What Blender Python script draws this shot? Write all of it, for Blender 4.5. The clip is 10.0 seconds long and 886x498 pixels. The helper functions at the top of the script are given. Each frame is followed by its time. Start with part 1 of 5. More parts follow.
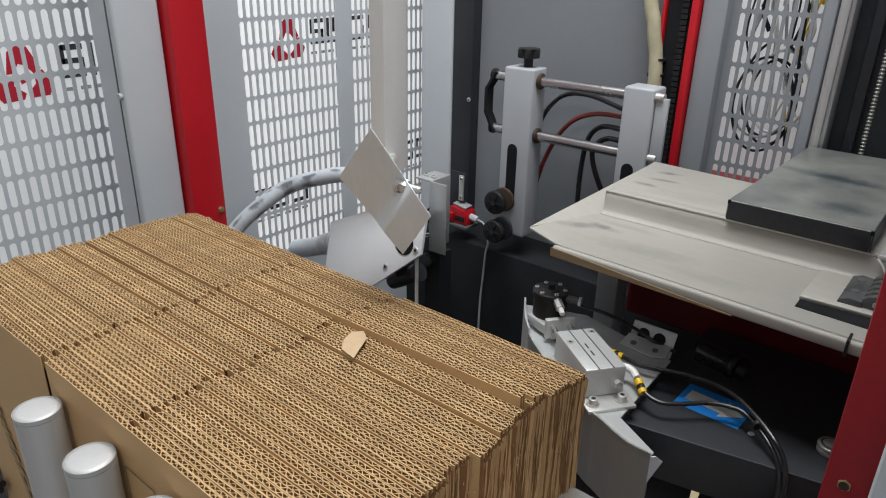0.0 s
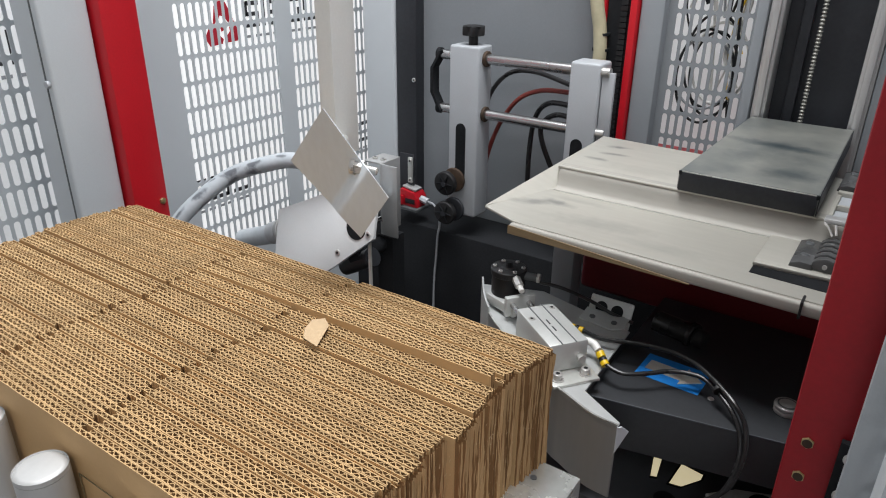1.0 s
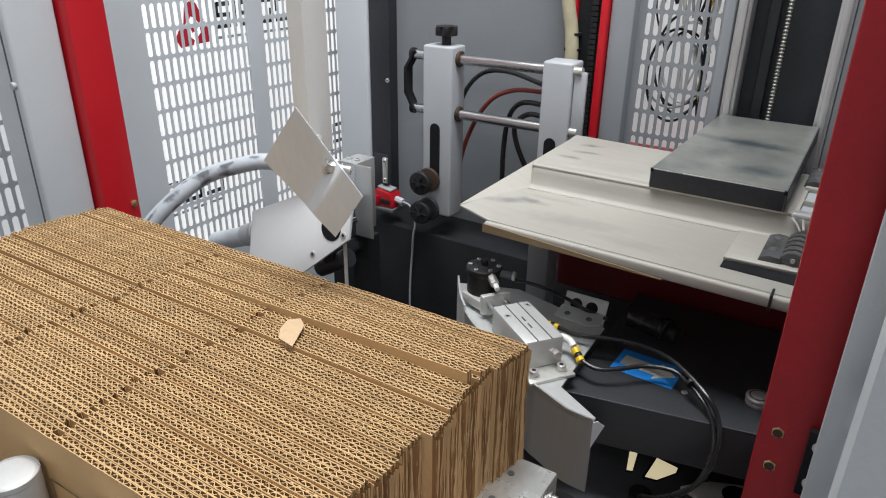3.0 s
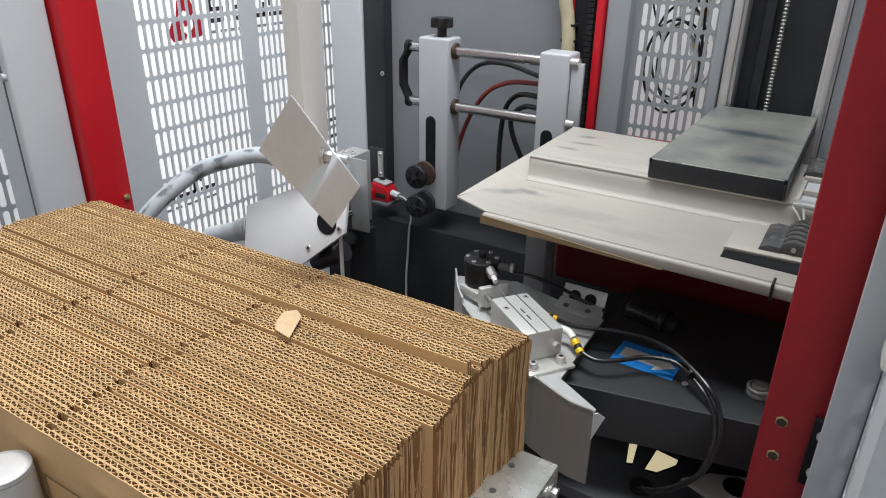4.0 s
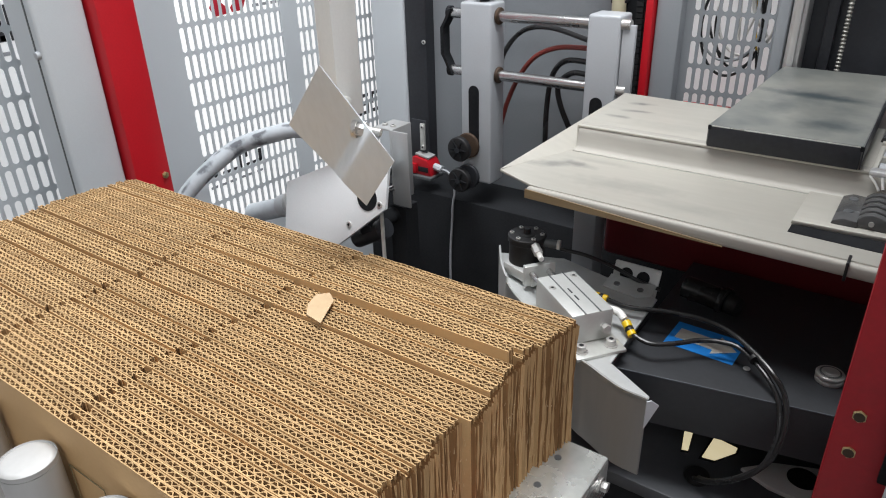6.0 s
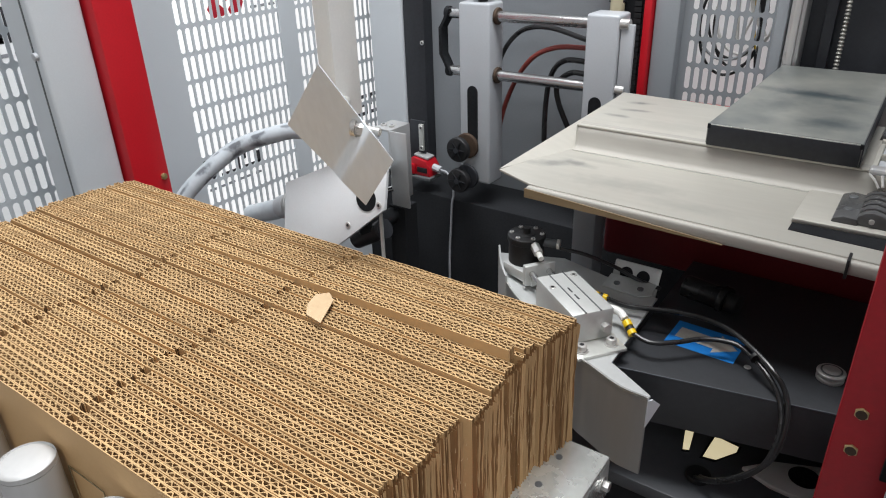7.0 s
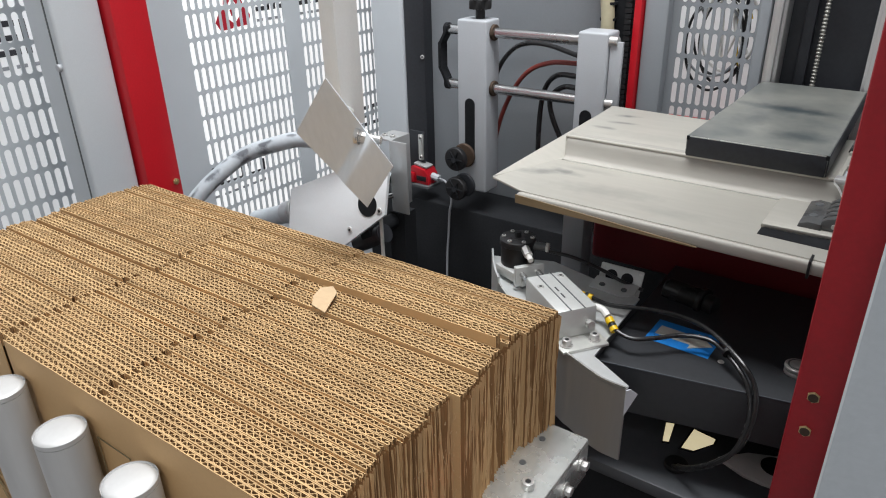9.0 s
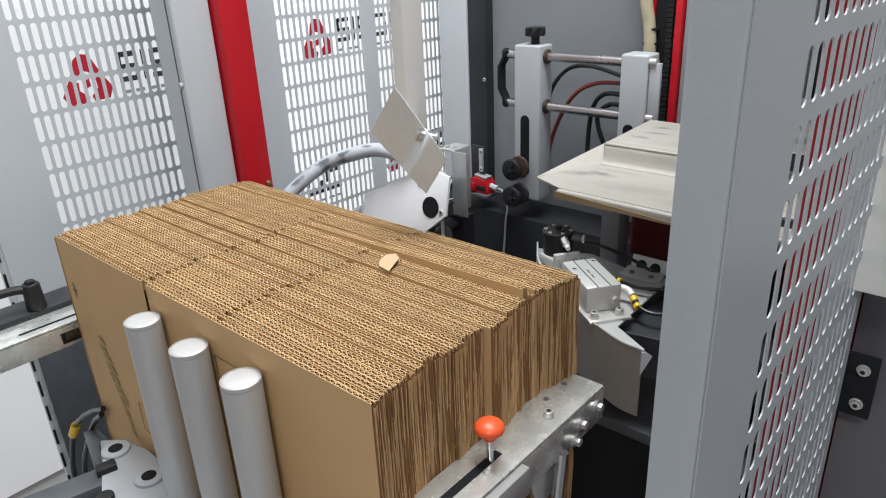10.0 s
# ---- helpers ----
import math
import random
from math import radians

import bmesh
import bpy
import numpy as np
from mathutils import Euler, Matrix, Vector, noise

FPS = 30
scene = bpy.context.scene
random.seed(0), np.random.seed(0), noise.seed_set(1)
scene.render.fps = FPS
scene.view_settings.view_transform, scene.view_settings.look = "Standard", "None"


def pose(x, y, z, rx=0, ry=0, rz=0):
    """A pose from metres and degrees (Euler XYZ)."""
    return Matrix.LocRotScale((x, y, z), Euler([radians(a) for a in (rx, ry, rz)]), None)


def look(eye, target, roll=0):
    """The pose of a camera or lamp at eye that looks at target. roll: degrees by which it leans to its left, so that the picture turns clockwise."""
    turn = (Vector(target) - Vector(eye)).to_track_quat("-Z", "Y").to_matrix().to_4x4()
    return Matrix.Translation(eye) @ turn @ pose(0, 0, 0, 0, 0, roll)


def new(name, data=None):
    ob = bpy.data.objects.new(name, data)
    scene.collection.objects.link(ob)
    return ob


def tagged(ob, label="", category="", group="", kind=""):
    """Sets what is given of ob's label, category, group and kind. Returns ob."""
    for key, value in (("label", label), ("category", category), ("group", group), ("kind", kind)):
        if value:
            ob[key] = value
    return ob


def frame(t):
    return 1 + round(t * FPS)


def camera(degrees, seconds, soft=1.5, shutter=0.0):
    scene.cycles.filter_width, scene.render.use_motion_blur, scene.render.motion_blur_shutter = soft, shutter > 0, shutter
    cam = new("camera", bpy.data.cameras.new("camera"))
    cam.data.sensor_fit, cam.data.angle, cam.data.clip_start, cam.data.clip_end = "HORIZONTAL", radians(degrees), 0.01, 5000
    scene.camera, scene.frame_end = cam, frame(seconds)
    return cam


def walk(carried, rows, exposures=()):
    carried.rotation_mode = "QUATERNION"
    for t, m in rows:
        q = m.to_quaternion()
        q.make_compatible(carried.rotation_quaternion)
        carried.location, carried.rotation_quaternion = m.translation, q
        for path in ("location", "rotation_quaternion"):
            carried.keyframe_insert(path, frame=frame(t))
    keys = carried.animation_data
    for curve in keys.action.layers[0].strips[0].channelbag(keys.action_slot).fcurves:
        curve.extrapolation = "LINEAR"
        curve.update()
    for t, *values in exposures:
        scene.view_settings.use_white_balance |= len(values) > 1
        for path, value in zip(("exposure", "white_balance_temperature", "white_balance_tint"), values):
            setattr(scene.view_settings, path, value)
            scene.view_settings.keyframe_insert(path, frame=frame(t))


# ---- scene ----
cam = camera(65.0, 10.0, soft=1.1)
PATH = [
    (0, (-0.111, 0.152, 1.438), (-1.268, 1.578, 0.646), 1.2),
    (0.5, (-0.129, 0.155, 1.426), (-1.207, 1.635, 0.62), 0.9),
    (1, (-0.132, 0.152, 1.428), (-1.151, 1.658, 0.597), 0.7),
    (1.5, (-0.132, 0.159, 1.428), (-1.124, 1.686, 0.601), 0.8),
    (2, (-0.134, 0.147, 1.423), (-1.113, 1.683, 0.598), 0.9),
    (2.5, (-0.129, 0.149, 1.426), (-1.101, 1.689, 0.6), 0.9),
    (4, (-0.136, 0.153, 1.414), (-1.084, 1.704, 0.581), 0.8),
    (4.5, (-0.148, 0.173, 1.399), (-1.131, 1.67, 0.51), -0.1),
    (5, (-0.147, 0.191, 1.401), (-1.176, 1.647, 0.495), -1.2),
    (5.5, (-0.151, 0.196, 1.401), (-1.194, 1.642, 0.495), -1.5),
    (7, (-0.154, 0.196, 1.397), (-1.198, 1.645, 0.497), -1.8),
    (7.5, (-0.156, 0.185, 1.401), (-1.194, 1.638, 0.499), -1.8),
    (8, (-0.153, 0.178, 1.404), (-1.193, 1.634, 0.51), -1.6),
    (8.5, (-0.151, 0.173, 1.404), (-1.188, 1.634, 0.516), -1.5),
    (9, (-0.112, 0.148, 1.413), (-1.165, 1.609, 0.542), -1.3),
    (9.2, (-0.065, 0.126, 1.419), (-1.176, 1.565, 0.586), -1.9),
    (9.5, (-0.026, 0.093, 1.425), (-1.213, 1.484, 0.614), -2.0),
    (10, (0.022, 0.022, 1.421), (-1.208, 1.388, 0.635), -2.6),
]
EXPOSURES = [(0.0, -0.39), (0.5, -0.24), (1.0, -0.13), (2.5, -0.06), (4.0, -0.02), (4.5, 0.03), (5.5, 0.04), (7.5, 0.04), (8.5, 0.02), (9.0, 0.0), (9.5, 0.03), (10.0, 0.02)]
walk(cam, [(t, look(eye, target, roll)) for t, eye, target, roll in PATH], EXPOSURES)

# ---- light ----
world = bpy.data.worlds.new("room_air")
scene.world = world
world.use_nodes = True
world.node_tree.nodes["Background"].inputs[0].default_value = (0.92, 0.96, 1.0, 1)
world.node_tree.nodes["Background"].inputs[1].default_value = 0.10


def area_lamp(name, x, y, z, sx, sy, watts, target=None, color=(0.97, 0.985, 1.0)):
    data = bpy.data.lights.new(name, "AREA")
    data.shape, data.size, data.size_y, data.energy, data.color = "RECTANGLE", sx, sy, watts, color
    ob = new(name, data)
    ob.matrix_world = look((x, y, z), target or (x, y + 0.001, 0))
    return ob


# lamps out of view, placed and dimmed to match how faces are lit
area_lamp("unseen_lamp", -0.55, 0.82, 3.35, 1.7, 0.8, 100)
area_lamp("unseen_lamp", 0.95, -1.25, 3.2, 1.2, 0.6, 43)
area_lamp("unseen_lamp", 2.35, 1.1, 3.2, 0.5, 1.0, 6)


# ---- materials ----
def mat(name, base, rough=0.5, metal=0.0, vary=0.12, fine=90.0, coarse=7.0, bump=0.15, stretch=(1, 1, 1), second=None,
        coat=0.0, spread=0.1, per_piece=0.0):
    m = bpy.data.materials.new(name)
    m.use_nodes = True
    nt = m.node_tree
    n, l = nt.nodes, nt.links
    b = n["Principled BSDF"]
    co = n.new("ShaderNodeTexCoord")
    mp = n.new("ShaderNodeMapping")
    mp.inputs["Scale"].default_value = stretch
    l.new(co.outputs["Object"], mp.inputs["Vector"])
    n1, n2 = n.new("ShaderNodeTexNoise"), n.new("ShaderNodeTexNoise")
    n1.inputs["Scale"].default_value, n1.inputs["Detail"].default_value = coarse, 5
    n2.inputs["Scale"].default_value, n2.inputs["Detail"].default_value = fine, 3
    l.new(mp.outputs[0], n1.inputs["Vector"])
    l.new(mp.outputs[0], n2.inputs["Vector"])
    add = n.new("ShaderNodeMath")
    add.operation = "MULTIPLY_ADD"
    l.new(n2.outputs[0], add.inputs[0])
    add.inputs[1].default_value = 0.5
    l.new(n1.outputs[0], add.inputs[2])
    ramp = n.new("ShaderNodeMapRange")
    ramp.inputs[1].default_value, ramp.inputs[2].default_value = 0.45, 1.05
    l.new(add.outputs[0], ramp.inputs[0])
    mix = n.new("ShaderNodeMix")
    mix.data_type = "RGBA"
    dark = second or tuple(c * (1 - vary) for c in base)
    light = base if second else tuple(min(1, c * (1 + vary)) for c in base)
    mix.inputs[6].default_value, mix.inputs[7].default_value = (*dark, 1), (*light, 1)
    l.new(ramp.outputs[0], mix.inputs[0])
    out = mix.outputs[2]
    if per_piece:
        info, hs = n.new("ShaderNodeObjectInfo"), n.new("ShaderNodeHueSaturation")
        mr = n.new("ShaderNodeMapRange")
        mr.inputs[3].default_value, mr.inputs[4].default_value = 1 - per_piece, 1 + per_piece
        l.new(info.outputs["Random"], mr.inputs[0])
        l.new(mr.outputs[0], hs.inputs["Value"])
        l.new(out, hs.inputs["Color"])
        out = hs.outputs[0]
    l.new(out, b.inputs["Base Color"])
    rr = n.new("ShaderNodeMapRange")
    rr.inputs[3].default_value, rr.inputs[4].default_value = max(0.02, rough - spread), min(1, rough + spread)
    l.new(n1.outputs[0], rr.inputs[0])
    l.new(rr.outputs[0], b.inputs["Roughness"])
    b.inputs["Metallic"].default_value = metal
    b.inputs["Coat Weight"].default_value = coat
    if bump:
        bp = n.new("ShaderNodeBump")
        bp.inputs["Strength"].default_value, bp.inputs["Distance"].default_value = bump, 0.001
        l.new(n2.outputs[0], bp.inputs["Height"])
        l.new(bp.outputs[0], b.inputs["Normal"])
    return m


WHITEGREY = mat("pale_grey_paint", (0.80, 0.825, 0.84), 0.4, vary=0.05, fine=300, coarse=8, bump=0.08)
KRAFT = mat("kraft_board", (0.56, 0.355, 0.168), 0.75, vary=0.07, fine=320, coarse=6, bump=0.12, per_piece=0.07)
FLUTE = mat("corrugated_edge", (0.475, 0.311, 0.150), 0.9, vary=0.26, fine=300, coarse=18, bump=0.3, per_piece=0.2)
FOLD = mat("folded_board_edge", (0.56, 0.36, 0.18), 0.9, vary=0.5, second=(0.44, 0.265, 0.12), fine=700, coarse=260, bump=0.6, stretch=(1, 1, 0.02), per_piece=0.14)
# dark colour put into the crease valleys in place of shade
VALLEYSHADE = mat("fold_valley_shade", (0.30, 0.158, 0.063), 0.95, vary=0.3, fine=500, coarse=200, bump=0.4, stretch=(1, 1, 0.03), per_piece=0.12)
# fluting and inner liner paper, darkened for the shade inside the holes
SHADEDMEDIUM = mat("shaded_fluting_paper", (0.29, 0.166, 0.07), 0.95, vary=0.2, fine=200, coarse=20)
FIBRE = mat("paper_fibre", (0.60, 0.43, 0.25), 0.9, vary=0.2, fine=300, coarse=40)
# dark tone stands for the shade deep between the liners
CORESHADE = mat("board_inside_shade", (0.17, 0.098, 0.042), 0.95, vary=0.2, fine=200, coarse=20)
PRINT = mat("faded_ink", (0.2, 0.16, 0.08), 0.8, vary=0.3, fine=180, coarse=30)
FADED = mat("faint_ink", (0.24, 0.20, 0.09), 0.85, vary=0.35, second=(0.40, 0.27, 0.125), fine=120, coarse=40)
GREY = mat("grey_paint", (0.52, 0.555, 0.585), 0.42, vary=0.05, fine=420, coarse=5, bump=0.12)
# guard grey darkened for this door, in place of weaker light on it
DIMDOORGREY = mat("door_grey_dimmed", (0.43, 0.46, 0.485), 0.42, vary=0.06, fine=420, coarse=5, bump=0.12)
WALLGREY = mat("grey_wall_paint", (0.215, 0.232, 0.25), 0.5, vary=0.07, fine=300, coarse=3, bump=0.1)
PALE = mat("pale_column_paint", (0.86, 0.86, 0.835), 0.5, vary=0.05, fine=300, coarse=6, bump=0.08)
LIGHTGREY = mat("light_grey_paint", (0.40, 0.42, 0.445), 0.38, vary=0.06, fine=300, coarse=9, bump=0.1)
RED = mat("red_paint", (0.50, 0.005, 0.014), 0.45, vary=0.12, fine=300, coarse=5, bump=0.08)
# two darker copies of the red paint, with the shade in the colour
DEEPSHADERED = mat("red_paint_deep_shade", (0.15, 0.005, 0.010), 0.5, vary=0.2, fine=200, coarse=6, bump=0.1)
SHADERED = mat("red_paint_shaded", (0.32, 0.005, 0.012), 0.5, vary=0.2, fine=200, coarse=6, bump=0.1)
BLACK = mat("black_paint", (0.018, 0.019, 0.021), 0.55, vary=0.4, fine=200, coarse=6, bump=0.1, spread=0.15)
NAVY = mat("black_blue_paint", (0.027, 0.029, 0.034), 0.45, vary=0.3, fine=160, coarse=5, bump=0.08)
RUBBER = mat("black_rubber", (0.015, 0.015, 0.016), 0.5, vary=0.3, fine=160, coarse=12, bump=0.1)
CABLE = mat("black_cable_sheath", (0.017, 0.017, 0.018), 0.28, vary=0.3, fine=60, coarse=12, bump=0.05)
# rougher, darker copy of the table steel, tones down highlights on the folds
EDGESTEEL = mat("dulled_edge_steel", (0.385, 0.37, 0.335), 0.66, 0.15, vary=0.12, fine=110, coarse=14, bump=0.08, stretch=(0.15, 1, 1))
HINGE = mat("black_hinge_plastic", (0.07, 0.071, 0.072), 0.27, vary=0.2, fine=160, coarse=12, bump=0.08)
STEEL = mat("worn_stainless", (0.455, 0.44, 0.395), 0.5, 0.4, vary=0.08, fine=110, coarse=4, bump=0.05, stretch=(0.15, 1, 1), spread=0.1)


def stain(m, spots, colour, grain=60, hard=1.5, full=0.7):
    """Soft dark handling marks at places on the sheet, stretched along it."""
    n, l = m.node_tree.nodes, m.node_tree.links
    b = n["Principled BSDF"]
    src = b.inputs["Base Color"].links[0].from_socket
    co = n.new("ShaderNodeTexCoord")
    no = n.new("ShaderNodeTexNoise")
    no.inputs["Scale"].default_value, no.inputs["Detail"].default_value = grain, 4
    l.new(co.outputs["Object"], no.inputs["Vector"])
    for (x, y, z), (rx, ry), turn, amount in spots:
        mp = n.new("ShaderNodeMapping")
        mp.vector_type = "TEXTURE"
        mp.inputs["Location"].default_value = (x, y, z)
        mp.inputs["Rotation"].default_value = (0, 0, radians(turn))
        mp.inputs["Scale"].default_value = (rx, ry, 0.05)
        l.new(co.outputs["Object"], mp.inputs["Vector"])
        ln = n.new("ShaderNodeVectorMath")
        ln.operation = "LENGTH"
        l.new(mp.outputs[0], ln.inputs[0])
        ad = n.new("ShaderNodeMath")
        ad.operation = "ADD"
        l.new(ln.outputs["Value"], ad.inputs[0])
        l.new(no.outputs[0], ad.inputs[1])
        mr = n.new("ShaderNodeMapRange")
        mr.inputs[1].default_value, mr.inputs[2].default_value = hard, full
        mr.inputs[3].default_value, mr.inputs[4].default_value = 0.0, amount
        l.new(ad.outputs[0], mr.inputs[0])
        mx = n.new("ShaderNodeMix")
        mx.data_type = "RGBA"
        l.new(mr.outputs[0], mx.inputs[0])
        l.new(src, mx.inputs[6])
        mx.inputs[7].default_value = (*colour, 1)
        src = mx.outputs[2]
    l.new(src, b.inputs["Base Color"])


stain(STEEL, [((-0.575, 1.06, 1.05), (0.045, 0.016), 25, 0.5), ((-0.545, 1.075, 1.05), (0.04, 0.012), -15, 0.42), ((-0.46, 1.03, 1.05), (0.09, 0.03), 8, 0.22), ((-0.36, 1.0, 1.05), (0.07, 0.02), 0, 0.16), ((-0.52, 1.10, 1.05), (0.06, 0.012), 0, 0.2),
              ((-0.54, 1.30, 1.09), (0.026, 0.010), 10, 0.7), ((-0.53, 1.255, 1.09), (0.033, 0.009), 6, 0.6), ((-0.545, 1.215, 1.09), (0.026, 0.009), 0, 0.55), ((-0.45, 1.20, 1.09), (0.10, 0.03), 5, 0.14)],
      (0.12, 0.125, 0.13))
POLISHED = mat("polished_sheet", (0.44, 0.45, 0.45), 0.30, 0.6, vary=0.08, fine=120, coarse=6, bump=0.04, stretch=(1, 1, 0.12), spread=0.1)
PLATE = mat("pale_brushed_plate", (0.68, 0.725, 0.76), 0.42, 0.05, vary=0.08, fine=160, coarse=10, bump=0.12, stretch=(1, 1, 0.10), spread=0.12)
BRUSHED = mat("brushed_sheet", (0.54, 0.555, 0.55), 0.42, 0.35, vary=0.08, fine=160, coarse=6, bump=0.06, stretch=(1, 1, 0.12), spread=0.1)
DECKGREY = mat("deck_paint", (0.065, 0.07, 0.078), 0.45, vary=0.15, fine=80, coarse=10, bump=0.05)
ZINC = mat("galvanised_steel", (0.66, 0.67, 0.635), 0.3, 0.55, vary=0.14, fine=70, coarse=16, bump=0.08)
RAILZINC = mat("spangled_zinc_rail", (0.70, 0.72, 0.69), 0.27, 0.62, vary=0.2, fine=90, coarse=28, bump=0.12, spread=0.14)
ALU = mat("anodised_aluminium", (0.46, 0.465, 0.465), 0.42, 0.5, vary=0.06, fine=200, coarse=10, bump=0.06)
ROLLER = mat("satin_roller_aluminium", (0.50, 0.50, 0.495), 0.52, 0.35, vary=0.06, fine=200, coarse=10, bump=0.06, stretch=(1, 1, 0.1))
RAILALU = mat("rail_aluminium", (0.60, 0.60, 0.60), 0.33, 0.6, vary=0.1, fine=200, coarse=10, bump=0.06, stretch=(1, 1, 0.1))
# darker copy of the grey paint for parts that stand in less light
DIMGREY = mat("grey_paint_dimmed", (0.26, 0.28, 0.30), 0.42, vary=0.05, fine=420, coarse=5, bump=0.12)
MACHINED = mat("machined_aluminium", (0.58, 0.59, 0.575), 0.42, 0.4, vary=0.06, fine=200, coarse=14, bump=0.06)
CHROME = mat("polished_rod", (0.58, 0.58, 0.58), 0.26, 1.0, vary=0.05, fine=60, coarse=12, bump=0.02, spread=0.06)
SCREW = mat("zinc_screw", (0.62, 0.61, 0.59), 0.3, 0.6, vary=0.12, fine=300, coarse=60, bump=0.05)
BRASSY = mat("yellowed_bolt", (0.50, 0.42, 0.22), 0.4, 0.8, vary=0.2, fine=300, coarse=60)
RUSTY = mat("rusty_rim", (0.07, 0.045, 0.03), 0.7, 0.4, vary=0.35, fine=200, coarse=40)
# black plate whose reflected sheen is put into the base colour
SHEENPLATE = mat("scuffed_black_plate_sheen", (0.31, 0.31, 0.28), 0.34, 0.3, vary=0.3, fine=40, coarse=9, bump=0.03,
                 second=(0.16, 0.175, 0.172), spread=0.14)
stain(SHEENPLATE, [((-0.285, 1.335, 1.12), (0.10, 0.022), -6, 0.9), ((-0.25, 1.20, 1.12), (0.05, 0.03), 10, 0.7), ((-0.33, 1.26, 1.12), (0.03, 0.04), 0, 0.4)],
      (0.055, 0.075, 0.085))
ORANGE = mat("orange_plastic", (0.80, 0.10, 0.025), 0.4, vary=0.06, fine=200, coarse=20, bump=0.05)
BLUETAPE = mat("blue_tape", (0.008, 0.20, 0.62), 0.55, vary=0.12, fine=200, coarse=20)
SILVERTAPE = mat("silver_tape", (0.55, 0.53, 0.48), 0.5, 0.2, vary=0.1, fine=120, coarse=14)
YELLOW = mat("yellow_plastic", (0.80, 0.52, 0.01), 0.4, vary=0.1, fine=100, coarse=20)
WHITE = mat("white_plastic", (0.78, 0.77, 0.74), 0.4, vary=0.05, fine=100, coarse=20)
# cream sheet given a glow in place of light reflected under the deck
CREAMGLOW = mat("cream_glow", (0.92, 0.82, 0.56), 0.6, vary=0.1, fine=80, coarse=14)
CREAMGLOW.node_tree.nodes["Principled BSDF"].inputs["Emission Color"].default_value = (0.95, 0.82, 0.52, 1)
CREAMGLOW.node_tree.nodes["Principled BSDF"].inputs["Emission Strength"].default_value = 0.55
HOSE = mat("grey_blue_hose", (0.53, 0.57, 0.60), 0.5, vary=0.2, fine=90, coarse=18, bump=0.2, second=(0.40, 0.44, 0.48))
stain(HOSE, [((-1.298, 0.982, 0.925), (0.034, 0.007), 58, 0.8), ((-1.262, 1.036, 0.967), (0.036, 0.0065), 38, 0.8), ((-1.215, 1.060, 0.985), (0.032, 0.006), 24, 0.8),
             ((-1.318, 0.945, 0.886), (0.02, 0.006), 70, 0.8), ((-1.16, 1.085, 1.01), (0.02, 0.005), 15, 0.7), ((-1.29, 1.01, 0.955), (0.012, 0.004), 50, 0.7)],
      (0.07, 0.075, 0.09), 100, 1.22, 0.82)
BEIGE = mat("beige_hose", (0.45, 0.41, 0.28), 0.35, vary=0.2, fine=60, coarse=12, bump=0.15)
ORANGEHOSE = mat("red_brown_tube", (0.17, 0.03, 0.024), 0.4, vary=0.1, fine=60, coarse=12)
INKRED = mat("logo_red", (0.50, 0.01, 0.03), 0.5, vary=0.08)
INKBLACK = mat("logo_black", (0.03, 0.03, 0.035), 0.5, vary=0.2)
INKGREY = mat("logo_grey", (0.30, 0.31, 0.33), 0.5, vary=0.1)
ROOM = mat("white_room_paint", (0.84, 0.85, 0.86), 0.7, vary=0.04, fine=80, coarse=1.5, bump=0.05)
ROOMGREY = mat("grey_room_paint", (0.42, 0.42, 0.43), 0.7, vary=0.06, fine=80, coarse=1.5, bump=0.05)
FLOORMAT = mat("pale_floor_coating", (0.34, 0.33, 0.328), 0.45, vary=0.1, fine=30, coarse=1.2, bump=0.05)
BROWNSTRIP = mat("brown_strip", (0.25, 0.18, 0.10), 0.7, vary=0.3, fine=120, coarse=12, bump=0.2, stretch=(0.15, 1, 1))
DARKPLATE = mat("dark_zinc_plate", (0.11, 0.117, 0.122), 0.4, 0.3, vary=0.1, fine=150, coarse=20)
SLATE = mat("slate_paint", (0.075, 0.083, 0.094), 0.45, vary=0.25, fine=60, coarse=8, bump=0.05)
HOUSING = mat("drive_housing_paint", (0.027, 0.029, 0.033), 0.42, vary=0.25, fine=160, coarse=6, bump=0.08)
SPIRAL = mat("lead_screw_steel", (0.26, 0.255, 0.23), 0.5, 0.5, vary=0.1, fine=100, coarse=30)


for m, level in ((BLACK, 0.05), (NAVY, 0.3), (RUBBER, 0.35), (CABLE, 0.38), (SLATE, 0.35)):
    m.node_tree.nodes["Principled BSDF"].inputs["Specular IOR Level"].default_value = level


# ---- mesh tools ----
def finish(bm, name, material, smooth=False):
    bmesh.ops.recalc_face_normals(bm, faces=bm.faces[:])
    me = bpy.data.meshes.new(name)
    if not isinstance(material, (list, tuple)):
        material = [material, RUBBER] if any(f.material_index for f in bm.faces) else [material]
    bm.to_mesh(me)
    bm.free()
    for m in material:
        me.materials.append(m)
    if smooth:
        me.shade_smooth()
        me.set_sharp_from_angle(angle=radians(35))
    return me


def part(name, bm, material, parent=None, label="", smooth=True):
    ob = new(name, finish(bm, name, material, smooth))
    if parent:
        ob.parent = parent
        ob.matrix_parent_inverse = parent.matrix_world.inverted()
    return tagged(ob, label)


def thing(name, label, category, at=(0, 0, 0), group=""):
    ob = new(name)
    ob.empty_display_size = 0.02
    ob.matrix_world = Matrix.Translation(at)
    return tagged(ob, label, category, group)


def structure(name, bm, material, label, category, smooth=True):
    ob = part(name, bm, material, None, label, smooth)
    return tagged(ob, category=category, kind="structure")


def solo(name, bm, material, label, category, group=""):
    ob = part(name, bm, material, None, label)
    return tagged(ob, category=category, group=group)


